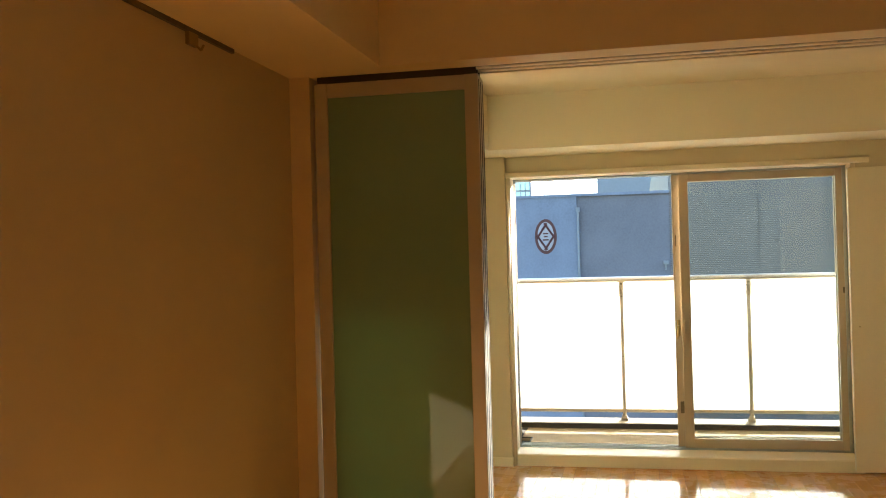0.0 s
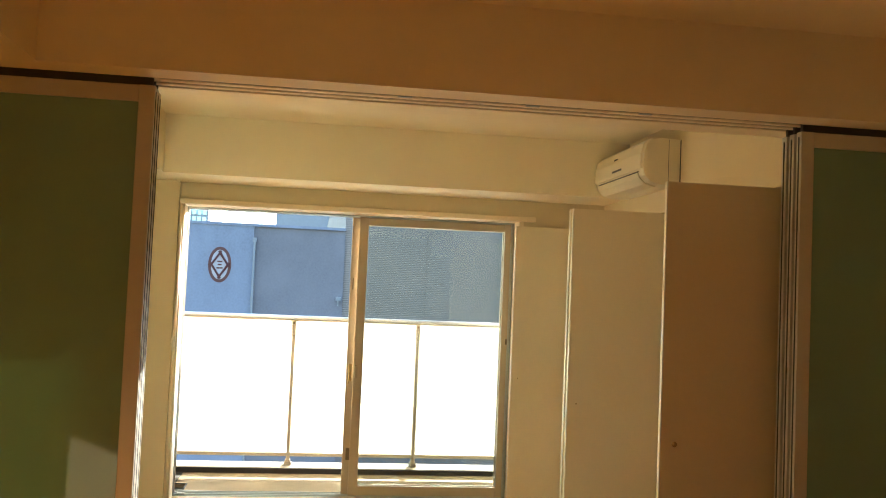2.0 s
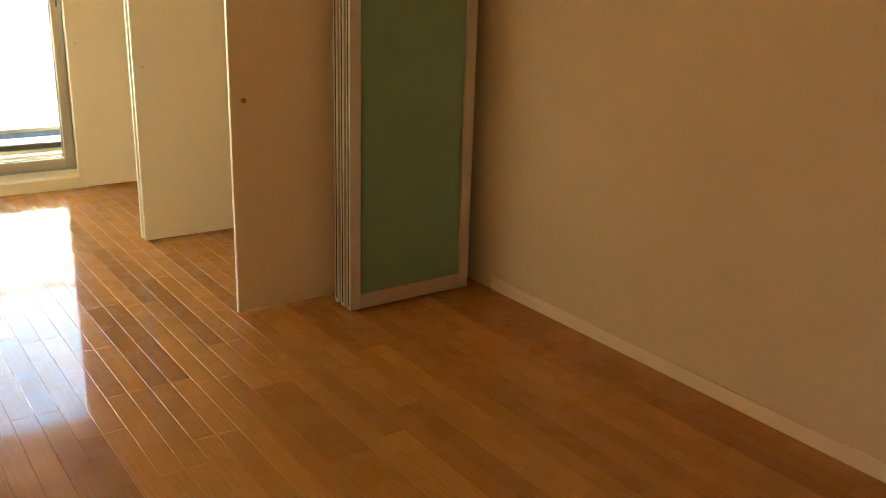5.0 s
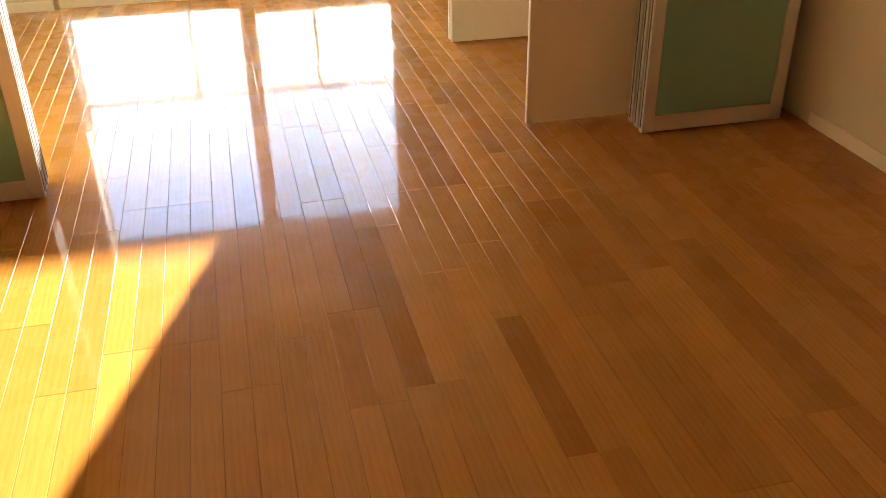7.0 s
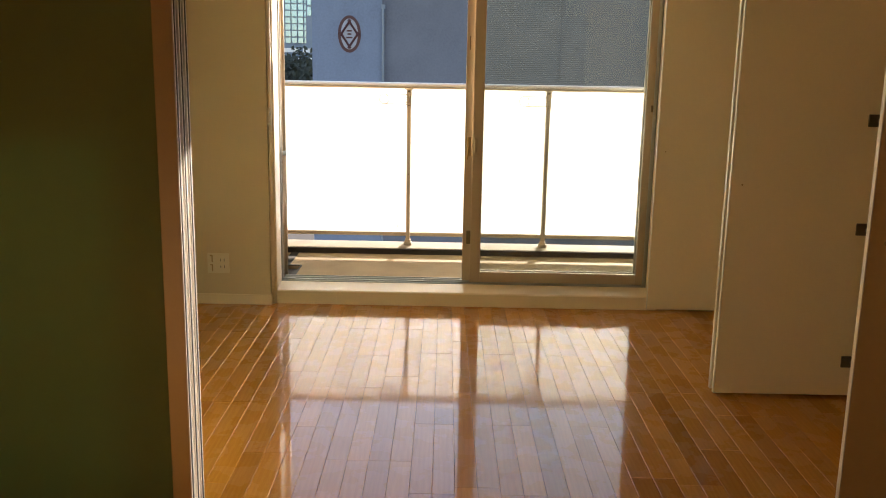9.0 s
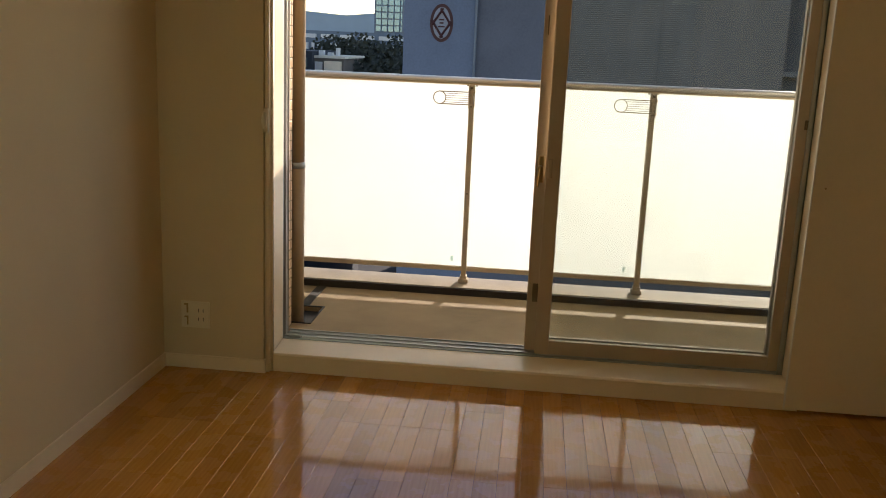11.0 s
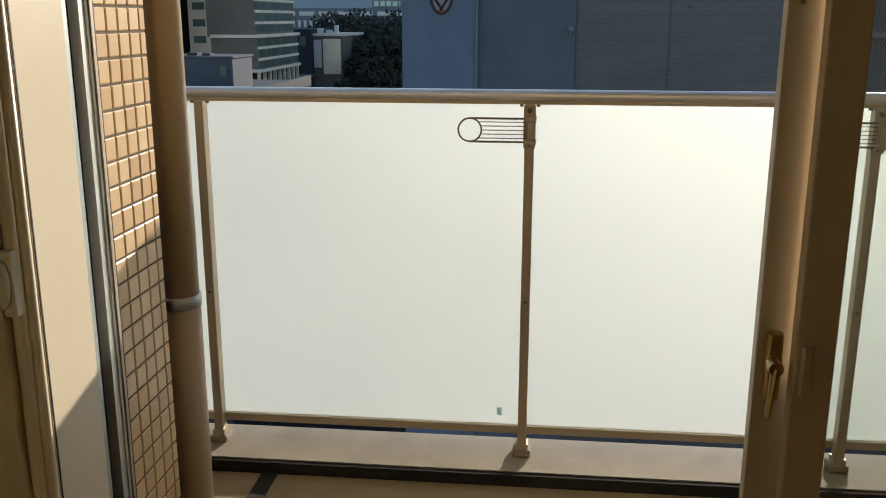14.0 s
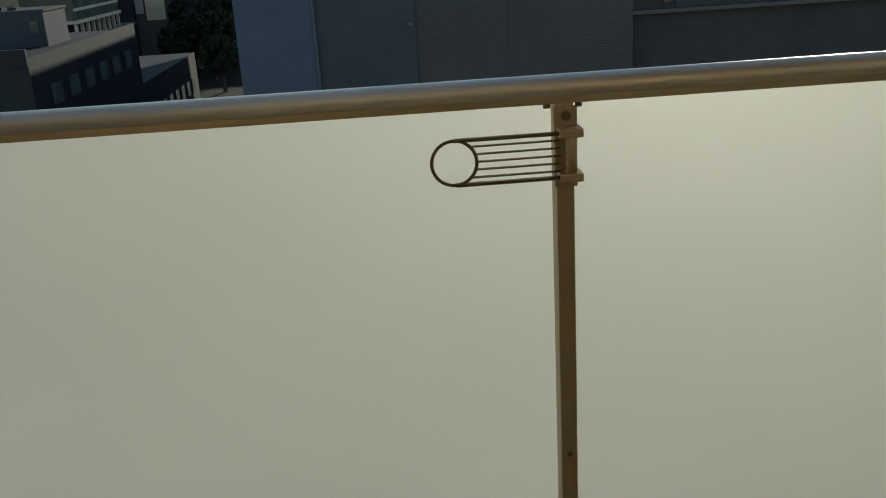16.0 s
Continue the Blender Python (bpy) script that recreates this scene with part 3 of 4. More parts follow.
part("lock_receiver", soft_box(2.225, 2.238, 0.205, 0.23, 1.16, 1.2, 0.003), M["dark"], win)

# wall outlet and hook
out = thing("wall_outlet", (-0.275, 0, 0.25), "ivory double wall socket low on the pier", "socket")
part("plate", soft_box(-0.367, -0.239, -0.007, 0, 0.186, 0.306, 0.003), M["plastic"], out)
for z in (0.226, 0.266):
    part("socket_slot", boxes((-0.290, -0.287, -0.0078, -0.0072, z - 0.008, z + 0.008), (-0.269, -0.266, -0.0078, -0.0072, z - 0.008, z + 0.008)), M["slot"], out)
hook = thing("cable_clip", (-0.340, -0.007, 0.246), "two small bent metal clips on the socket plate", "clip")
bm = boxes((-0.340, -0.334, -0.012, -0.007, 0.200, 0.235))
box(bm, -0.350, -0.334, -0.014, -0.007, 0.235, 0.240)
box(bm, -0.340, -0.334, -0.014, -0.007, 0.255, 0.295)
box(bm, -0.350, -0.334, -0.014, -0.007, 0.290, 0.297)
part("bracket", bm, M["brass"], hook)

# picture rail with a hook on the side wall
rail = thing("picture_rail", (LEFT, -5.5, 2.15), "thin dark picture rail high on the side wall", "rail")
part("track", boxes((LEFT, LEFT + 0.012, -8.0, -3.38, 2.18, 2.197)), M["dark"], rail)
ph = thing("picture_hook", (LEFT, -3.66, 2.15), "small metal hook hanging from the picture rail", "hook")
bm = boxes((LEFT + 0.003, LEFT + 0.016, -3.71, -3.65, 2.14, 2.18))
rod(bm, (LEFT + 0.014, -3.66, 2.145), (LEFT + 0.03, -3.66, 2.128), 0.004, 8)
rod(bm, (LEFT + 0.03, -3.66, 2.128), (LEFT + 0.04, -3.66, 2.145), 0.004, 8)
part("clip", bm, M["brass"], ph)

# ---- balcony ----
def slab_with_hole():
    """Balcony slab as one sheet round the drain's pit."""
    bm = bmesh.new()
    xs, ys = (-0.6, -0.14, 0.006, 5.2), (0.25, 0.79, 1.09, 1.53)
    v = {(i, j, k): bm.verts.new((xs[i], ys[j], BALC - 0.2 * k)) for i in range(4) for j in range(4) for k in range(2)}
    cells = [(i, j) for i in range(3) for j in range(3) if (i, j) != (1, 1)]
    for i, j in cells:
        bm.faces.new([v[i, j, 0], v[i + 1, j, 0], v[i + 1, j + 1, 0], v[i, j + 1, 0]])
        bm.faces.new([v[i, j, 1], v[i, j + 1, 1], v[i + 1, j + 1, 1], v[i + 1, j, 1]])
        for a, b, c in (((i, j), (i + 1, j), (i, j - 1)), ((i + 1, j), (i + 1, j + 1), (i + 1, j)), ((i + 1, j + 1), (i, j + 1), (i, j + 1)), ((i, j + 1), (i, j), (i - 1, j))):
            if c not in cells:
                bm.faces.new([v[a[0], a[1], 0], v[a[0], a[1], 1], v[b[0], b[1], 1], v[b[0], b[1], 0]])
    bmesh.ops.recalc_face_normals(bm, faces=bm.faces[:])
    return bm


structure("floor_balcony", slab_with_hole(), M["balcony"], "bare grey-brown mortar floor of the balcony", "floor")
structure("curb", boxes((-0.6, 5.2, 1.55, 1.8, BALC - 0.2, 0.03)), M["curb"], "pale mortar curb under the balcony railing", "curb")
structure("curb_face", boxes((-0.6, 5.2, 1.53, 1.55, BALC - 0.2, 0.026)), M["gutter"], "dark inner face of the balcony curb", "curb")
# slab out of view, assumed here; it limits skylight entering the room
structure("balcony_soffit", boxes((-0.6, 5.2, 0.25, 1.85, 2.62, 2.8)), M["stucco"], "unseen stucco slab assumed above the balcony", "ceiling")
structure("wall_balcony_end", boxes((5.2, 5.35, 0.25, 1.85, -0.4, 2.8)), M["stucco"], "stucco end wall of the balcony", "wall")
structure("wall_outer", boxes((3.6, 5.2, 0.05, 0.25, -0.3, 2.8)), M["stucco"], "stucco outer wall", "wall")
# added out of view to cut the right edge of the indoor sun patch
structure("wall_unseen_pier", boxes((2.38, 3.2, 0.25, 0.98, -0.4, 2.62)), M["stucco"], "unseen stucco pier trimming the sun patch indoors", "wall")
structure("wall_column", boxes((-0.85, -0.46, 0.752, 1.7, -0.4, 3.2)), M["stucco"], "rough cream stucco column at the railing's end", "wall")
tile_wall = structure("wall_tiled", boxes((-0.6, -0.082, 0.25, 0.751, -0.4, 2.62)), M["mortar"], "balcony side wall clad in small square tan tiles", "wall")

pipe = thing("downpipe", (-0.094, 0.865, BALC), "beige plastic downpipe standing before the tiled wall", "pipe")
part("lower_pipe", rod_bm((-0.094, 0.865, BALC - 0.06), (-0.094, 0.865, 0.81), 0.049, 32), M["pipe"], pipe, "", True)
part("upper_pipe", rod_bm((-0.094, 0.865, 0.81), (-0.094, 0.865, 2.62), 0.0475, 32), M["pipe"], pipe, "", True)
part("collar", rod_bm((-0.094, 0.865, 0.795), (-0.094, 0.865, 0.825), 0.052, 32), M["silver"], pipe, "metal clamp band", True)
part("clamp_lug", soft_box(-0.118, -0.09, 0.804, 0.816, 0.798, 0.822, 0.002), M["dark"], pipe)
part("wall_clip", soft_box(-0.16, -0.143, 0.85, 0.88, 0.797, 0.823, 0.002), M["dark"], pipe)
drain = thing("floor_drain", (-0.05, 1.0, BALC), "dark rounded drain opening at the foot of the pipe", "drain")
part("rim", boxes((-0.14, 0.016, 0.78, 0.79, BALC, BALC + 0.006), (-0.14, 0.016, 1.09, 1.1, BALC, BALC + 0.006), (0.006, 0.016, 0.79, 1.09, BALC, BALC + 0.006)), M["black"], drain)
# black plate: the darkness inside the drain is put in as colour
part("pit", boxes((-0.14, 0.006, 0.79, 1.09, BALC - 0.05, BALC - 0.025)), M["black"], drain)

structure("gutter", boxes((-0.13, -0.075, 1.1, 1.53, BALC - 0.02, BALC + 0.004)), M["gutter"], "dark gutter running from the curb to the drain", "gutter")

# railing
railing = thing("balcony_railing", (1.2, RAILY, 0.02), "aluminium balcony railing with frosted white glass panels", "railing")
ring = [(RAILY - 0.028 + 0.056 * (0.5 + 0.5 * math.cos(a)) , 1.2455 + 0.0195 * math.sin(a)) for a in [math.tau * k / 24 for k in range(24)]]
part("handrail", prism(ring, "x", -0.45, 5.2), M["rail"], railing, "rounded satin handrail", True)
part("handrail_base", boxes((-0.45, 5.2, RAILY - 0.02, RAILY + 0.02, 1.22, 1.232)), M["post"], railing)
part("bottom_rail", soft_box(-0.44, 5.2, RAILY + 0.005, RAILY + 0.045, 0.096, 0.124, 0.003), M["post"], railing)
POSTS = [-0.322, *[0.741 + 1.042 * k for k in range(5)]]
part("end_channel", boxes((-0.448, -0.436, RAILY + 0.008, RAILY + 0.04, 0.1, 1.221), (-0.436, -0.43, RAILY + 0.012, RAILY + 0.018, 0.1, 1.221)), M["alu"], railing, "slim aluminium edge channel")
# black strip put in for the dark gap beside the column
part("end_gap", boxes((-0.456, -0.45, RAILY + 0.012, RAILY + 0.03, 0.1, 1.221)), M["black"], railing)
part("end_bracket", soft_box(-0.46, -0.44, RAILY - 0.02, RAILY + 0.02, 1.167, 1.217, 0.003), M["post"], railing)
for i, px in enumerate(POSTS):
    p = part("post", soft_box(px - 0.015, px + 0.015, RAILY - 0.03, RAILY + 0.014, 0.03, 1.221, 0.003), M["post"], railing)
    part("foot", soft_box(px - 0.03, px + 0.03, RAILY - 0.04, RAILY + 0.03, 0.03, 0.055, 0.006), M["curb"], p)
    part("shoe", soft_box(px - 0.021, px + 0.021, RAILY - 0.034, RAILY + 0.016, 0.04, 0.075, 0.003), M["post"], p)
    for sx in (-0.026, 0.026):
        part("bolt", rod_bm((px + sx, RAILY - 0.014, 1.213), (px + sx, RAILY - 0.014, 1.223), 0.006, 8), M["dark"], p)
    part("bolt", rod_bm((px, RAILY - 0.034, 0.581), (px, RAILY - 0.029, 0.581), 0.005, 8), M["dark"], p)
    if i + 1 < len(POSTS):
        g = part("glass_panel", boxes((px + (0.0 if i else -0.09), POSTS[i + 1] - 0.004, RAILY + 0.02, RAILY + 0.028, 0.124, 1.221)), M["rail_glass"], railing, "frosted white glass panel")
        part("seal_mark", soft_box(POSTS[i + 1] - 0.088, POSTS[i + 1] - 0.071, RAILY + 0.018, RAILY + 0.0195, 0.155, 0.185, 0.0006, 1), M["sticker"], g, "small green maker's seal")


def pole_holder(px):
    """Folding laundry pole bracket: a ring on five bars, hinged to a post."""
    h = thing("laundry_pole_bracket", (px, RAILY - 0.035, 1.143), "folded bronze laundry pole bracket hinged to a railing post", "bracket", "laundry pole brackets")
    y, zc, half = RAILY - 0.06, 1.144, 0.036
    cx = px - 0.184
    bm = bmesh.new()
    K, S, tube = 36, 8, 0.0028
    loop = [[bm.verts.new((cx + (half + tube * math.cos(b)) * math.cos(a), y + tube * math.sin(b), zc + (half + tube * math.cos(b)) * math.sin(a))) for b in [math.tau * j / S for j in range(S)]] for a in [math.tau * k / K for k in range(K)]]
    for k in range(K):
        for j in range(S):
            bm.faces.new((loop[k][j], loop[(k + 1) % K][j], loop[(k + 1) % K][(j + 1) % S], loop[k][(j + 1) % S]))
    part("ring", bm, M["dark"], h, "", True)
    for s in (-1, 1):
        part("outer_bar", soft_box(cx, px - 0.012, y - 0.005, y + 0.005, zc + s * half - 0.0028, zc + s * half + 0.0028, 0.001, 1), M["dark"], h)
    for k in range(5):
        z = zc + (k - 2) * 0.0125
        x0 = cx + math.sqrt(half ** 2 - (z - zc) ** 2)
        part("bar", boxes((x0, px - 0.014, y - 0.003, y + 0.003, z - 0.0012, z + 0.0012)), M["dark"], h)
    part("hinge_plate", soft_box(px - 0.019, px + 0.019, RAILY - 0.036, RAILY - 0.03, 1.085, 1.218, 0.002), M["post"], h)
    part("hinge_pin", rod_bm((px + 0.004, y, zc - half - 0.008), (px + 0.004, y, zc + half + 0.008), 0.009, 14), M["post"], h, "", True)
    for s in (-1, 1):
        part("knuckle", soft_box(px - 0.016, px + 0.022, y - 0.011, RAILY - 0.036, zc + s * half - 0.007, zc + s * half + 0.007, 0.002), M["post"], h)
    for z in (1.1, 1.203):
        part("bolt", rod_bm((px, RAILY - 0.042, z), (px, RAILY - 0.036, z), 0.008, 10), M["dark"], h)
    return h


for px in POSTS[1:4]:
    pole_holder(px)

# ---- the street outside ----
GROUND = -34.0
HOME = Vector((0.6, -0.5, 1.5))
structure("ground", boxes((-1500, 1500, 2.2, 3000, GROUND - 1, GROUND)), FAR["asphalt"], "asphalt street far below, coloured dark for the shade on it", "ground")
structure("wall_lower_storeys", boxes((-8, 12, 0.26, 1.8, GROUND, -0.42)), M["stucco"], "stucco front of the storeys below", "wall")

blue = thing("warehouse", (3, 60, GROUND), "blue-grey windowless warehouse across the street with a round emblem", "building")
# unseen depth to y 175 is added so the warehouse shades the low house
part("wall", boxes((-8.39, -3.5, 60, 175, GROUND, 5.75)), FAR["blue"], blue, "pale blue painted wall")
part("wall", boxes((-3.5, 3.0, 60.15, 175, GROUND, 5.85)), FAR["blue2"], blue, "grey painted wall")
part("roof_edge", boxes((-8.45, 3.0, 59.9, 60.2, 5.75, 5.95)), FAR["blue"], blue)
part("drainpipe", rod_bm((-3.42, 59.85, GROUND), (-3.42, 59.85, 4.7), 0.09, 10), FAR["steel"], blue)
part("pipe_head", boxes((-3.56, -3.28, 59.75, 60.0, 4.65, 4.95)), FAR["steel"], blue)
part("wall_lamp", boxes((2.5, 2.85, 59.6, 60.15, 0.7, 0.95), (2.62, 2.72, 59.95, 60.15, 0.3, 0.9)), FAR["steel"], blue)
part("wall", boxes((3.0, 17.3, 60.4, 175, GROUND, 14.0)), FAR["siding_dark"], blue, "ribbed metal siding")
ribs = bmesh.new()
for k in range(172):
    z = -9.5 + k * 0.1315
    box(ribs, 3.02, 17.28, 60.345, 60.4, z, z + 0.08)
tagged(part("siding_ribs", ribs, FAR["siding"], blue), kind="stuff")
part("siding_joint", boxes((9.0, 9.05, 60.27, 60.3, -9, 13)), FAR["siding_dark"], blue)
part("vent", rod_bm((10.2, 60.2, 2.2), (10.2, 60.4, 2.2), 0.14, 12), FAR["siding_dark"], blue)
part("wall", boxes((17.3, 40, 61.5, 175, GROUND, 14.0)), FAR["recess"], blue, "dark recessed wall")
part("ledge", boxes((17.3, 40, 60.6, 61.5, 0.3, 0.62)), FAR["siding"], blue)
part("ledge", boxes((17.3, 40, 60.8, 61.5, -3.85, -3.6)), FAR["siding"], blue)
part("door", boxes((20.5, 21.4, 61.4, 61.5, -3.6, -1.6)), FAR["hutgrey"], blue)
part("wall_lamp", boxes((20.8, 21.1, 61.25, 61.5, -1.2, -1.0)), FAR["steel"], blue)
part("wall_lamp", boxes((2.5, 2.85, 59.6, 60.15, -3.5, -3.25)), FAR["steel"], blue)
part("lamp", boxes((19.6, 20.1, 61.2, 61.5, -3.2, -2.9)), FAR["siding"], blue)

EX, EZ = -5.78, 2.92
emblem = thing("emblem", (EX, 59.95, EZ), "round dark red and white emblem painted on the wall", "emblem")


def oval(rx, rz, y, k=40):
    return prism([(EX + rx * math.cos(math.tau * i / k), EZ + rz * math.sin(math.tau * i / k)) for i in range(k)], "y", y, 60.0)


part("disc", oval(0.8, 1.27, 59.97), FAR["maroon"], emblem)
part("field", oval(0.6, 1.05, 59.955), FAR["pale"], emblem)
bm = bmesh.new()
for sx in (-1, 1):
    for sz in (-1, 1):
        rod(bm, (EX - 0.09 * sx, 59.94, EZ + 0.98 * sz), (EX + 0.66 * sx, 59.94, EZ - 0.14 * sz), 0.085, 6)
part("lozenge", bm, FAR["maroon"], emblem)
part("bars", boxes(*[(EX - w, EX + w, 59.92, 59.95, EZ + z - 0.05, EZ + z + 0.05) for z, w in ((0.22, 0.18), (0.0, 0.14), (-0.24, 0.22))]), FAR["maroon"], emblem)


def far_thing(name, base, label, category, s, group="", lift=0.0):
    """A thing drawn at a small scale near home, set s times as far and as large, and raised by lift of its own units."""
    base = Vector(base)
    ob = thing(name, HOME + s * (base - HOME) + Vector((0, 0, s * lift)), label, category, group)
    ob.scale = (s, s, s)
    BASE[ob.name] = base
    return ob


def level(s):
    return HOME.z + (GROUND - HOME.z) / s


def windows_on(parent, x0, x1, y, z0, z1, nx, nz, gap=0.25, material="pane", depth=0.08, side=None, slant=0.0):
    """Rows of panes on a face at y, or on the face x = side between y0 and y1 given as x0 and x1."""
    w, h = (x1 - x0) / nx, (z1 - z0) / nz
    for i in range(nx):
        for j in range(nz):
            a, b, c, d = x0 + w * (i + gap / 2), x0 + w * (i + 1 - gap / 2), z0 + h * (j + gap / 2), z0 + h * (j + 1 - gap / 2)
            dims = (a, b, y - depth, y + 0.02, c, d) if side is None else (side - 0.02, side + depth, a, b, c, d)
            part("window", boxes(dims), FAR[material], parent)


G = level(2.5) - 1.2
low = far_thing("low_house", (-12, 30, G), "small grey flat-roofed house with a rooftop hut", "building", 2.5, lift=1.2)
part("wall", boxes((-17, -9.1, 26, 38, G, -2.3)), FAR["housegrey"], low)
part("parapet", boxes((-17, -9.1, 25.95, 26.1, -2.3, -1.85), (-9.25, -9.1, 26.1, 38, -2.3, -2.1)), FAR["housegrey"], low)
part("rooftop_hut", boxes((-13.3, -10.5, 32, 34.3, -2.3, -1.15)), FAR["hutgrey"], low)
part("hut_roof", boxes((-13.35, -10.45, 31.95, 34.35, -1.15, -1.08)), FAR["hutgrey"], low)
part("hut_window", boxes((-10.98, -10.72, 31.97, 32.02, -1.82, -1.45)), FAR["pane"], low)
part("roof_tank", boxes((-12.4, -12.0, 32.5, 33, -1.08, -0.98), (-11.8, -11.5, 32.5, 33, -1.08, -1.0)), FAR["housegrey"], low)
fence = bmesh.new()
for k in range(14):
    box(fence, -16.5 + 0.3 * k, -16.48 + 0.3 * k, 26.2, 26.22, -1.85, -1.5)
box(fence, -16.5, -12.55, 26.2, 26.22, -1.5, -1.48)
part("roof_railing", fence, FAR["steel"], low)
windows_on(low, 27, 37, 0, -4.0, -2.6, 6, 1, 0.55, side=-9.1)
windows_on(low, 27, 37, 0, -6.0, -4.6, 6, 1, 0.55, side=-9.1)
windows_on(low, -16.5, -9.6, 26, -3.9, -2.7, 4, 1, 0.6)
windows_on(low, -16.5, -9.6, 26, -5.8, -4.6, 4, 1, 0.6)
G = level(2.5) - 1.65
annex = far_thing("low_house", (-9, 44, G), "long low grey house beside the crossing", "building", 2.5, lift=1.65)
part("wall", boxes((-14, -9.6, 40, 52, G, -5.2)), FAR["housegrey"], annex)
windows_on(annex, 41, 51, 0, -7.5, -6, 7, 1, 0.5, side=-9.6)

G = level(3.0) - 2.95
office = far_thing("office_block", (-24, 80, G), "pale office block with long bands of windows above a colonnade", "building", 3.0, lift=2.95)
OX = -22.9
part("wall", boxes((OX - 4, OX, 75, 88, -5.8, -3.05)), FAR["brownwall"], office)
part("wall", boxes((OX - 4.5, OX - 0.35, 75.6, 88, -3.05, 3.0)), FAR["brownwall"], office)
part("ledge", boxes((OX - 4, OX + 0.25, 74.8, 88, -3.1, -2.85)), FAR["office"], office)
part("ledge", boxes((OX - 4, OX + 0.25, 74.8, 88, -5.95, -5.7)), FAR["office"], office)
for z in (-5.0, -4.05):
    part("band", boxes((OX, OX + 0.08, 75, 88, z, z + 0.22)), FAR["office"], office)
for z in (-2.0, -1.05, -0.1, 0.85, 1.8):
    part("band", boxes((OX - 0.35, OX - 0.25, 75.6, 88, z, z + 0.22)), FAR["office"], office)
for z in (-5.7, -4.78, -3.83):
    windows_on(office, 75.1, 87.9, 0, z, z + 0.72, 16, 1, 0.14, side=OX, depth=0.04)
for z in (-2.75, -1.78, -0.83, 0.12, 1.07):
    windows_on(office, 75.7, 87.9, 0, z, z + 0.72, 16, 1, 0.14, side=OX - 0.35, depth=0.04)
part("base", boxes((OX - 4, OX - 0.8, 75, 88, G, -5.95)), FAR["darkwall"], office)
for k in range(9):
    part("column", boxes((OX - 0.2, OX + 0.05, 75.2 + 1.55 * k, 75.45 + 1.55 * k, -7.1, -5.95)), FAR["office"], office)
part("deck", boxes((OX - 0.8, OX + 0.5, 75, 92, -7.3, -7.1)), FAR["brownwall"], office)

tower = far_thing("apartment_tower", (-33, 73, G), "tan apartment tower with stacked balconies", "building", 3.0, "apartment towers", 2.8)
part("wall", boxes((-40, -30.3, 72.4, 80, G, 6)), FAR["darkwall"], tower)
for k in range(14):
    z = -11.35 + 1.14 * k
    part("balcony", boxes((-36.5, -31.7, 71.6, 72.4, z, z + 0.5)), FAR["tan"], tower)
    part("balcony", boxes((-31.5, -30.3, 71.8, 72.4, z + 0.1, z + 0.55)), FAR["tan"], tower)
    part("pillar", boxes((-33.2, -33.0, 72.0, 72.4, z + 0.5, z + 1.14)), FAR["tan"], tower)
    for q in range(4):
        part("washing", boxes((-35.8 + 1.1 * q, -35.4 + 1.1 * q, 72.3, 72.38, z + 0.55, z + 0.85)), FAR["signwhite"] if (k + q) % 3 == 0 else FAR["pane"], tower)
slab = far_thing("apartment_tower", (-28.8, 78, G), "slim tan apartment slab with pairs of windows", "building", 3.0, "apartment towers", 2.8)
part("wall", boxes((-29.9, -27.8, 78, 84, G, 6)), FAR["tan"], slab)
for k in range(12):
    z = -12.0 + 1.42 * k
    part("window", boxes((-29.5, -28.4, 77.95, 78.02, z, z + 0.6)), FAR["pane"], slab)
# near-black block fills the dark gap between the apartment towers
dark = far_thing("dark_tower", (-31, 80, G), "dark narrow tower between the apartment blocks", "building", 3.0, lift=2.8)
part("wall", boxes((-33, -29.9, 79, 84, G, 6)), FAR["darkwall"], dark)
for q in range(3):
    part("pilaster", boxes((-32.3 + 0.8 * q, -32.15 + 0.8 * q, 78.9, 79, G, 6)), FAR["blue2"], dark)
side = far_thing("brown_block", (-26, 80, G), "plain brown block beside the office", "building", 3.0, lift=2.95)
part("wall", boxes((-27.8, -26.0, 79, 84, G, 4.0)), FAR["brownwall"], side)
G = level(3.0) - 3.6
shop = far_thing("shop_building", (-23, 100, G), "low brown shop buildings further along the street", "building", 3.0, lift=3.6)
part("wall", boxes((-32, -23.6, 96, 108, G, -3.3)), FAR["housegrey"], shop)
part("wall", boxes((-23.6, -20.4, 97, 108, G, -3.9)), FAR["brownwall"], shop)
part("roof_edge", boxes((-23.7, -20.2, 96.8, 108, -4.0, -3.75)), FAR["office"], shop)
part("banner", boxes((-23.5, -22.7, 96.7, 96.9, -7.3, -4.4)), FAR["signwhite"], shop)
part("tan_front", boxes((-22.5, -20.6, 96.8, 96.95, -8.0, -4.3)), FAR["tan"], shop)
part("roof_boxes", boxes((-23.4, -22.9, 98, 99, -3.9, -3.2), (-22.4, -21.9, 98, 99, -3.9, -3.4), (-21.5, -21.2, 98, 99, -3.9, -2.9)), FAR["signwhite"], shop)
windows_on(shop, -30, -24, 96, -5.2, -3.8, 6, 1, 0.3)

bridge = far_thing("elevated_road", (-30, 140, level(3.0)), "elevated steel road bridge over the street", "bridge", 3.0)
part("deck", boxes((-60, 10, 138.4, 146, -1.1, -0.4)), FAR["steel"], bridge)
part("fascia", boxes((-60, 10, 138, 138.4, -0.4, 1.2)), FAR["steel"], bridge)
part("upper_deck", boxes((-60, 10, 139, 146, 1.2, 2.9)), FAR["steel"], bridge)
for k in range(52):
    part("rib", boxes((-45 + 0.9 * k, -44.6 + 0.9 * k, 137.8, 138, 0.1, 1.1)), FAR["signwhite"], bridge)
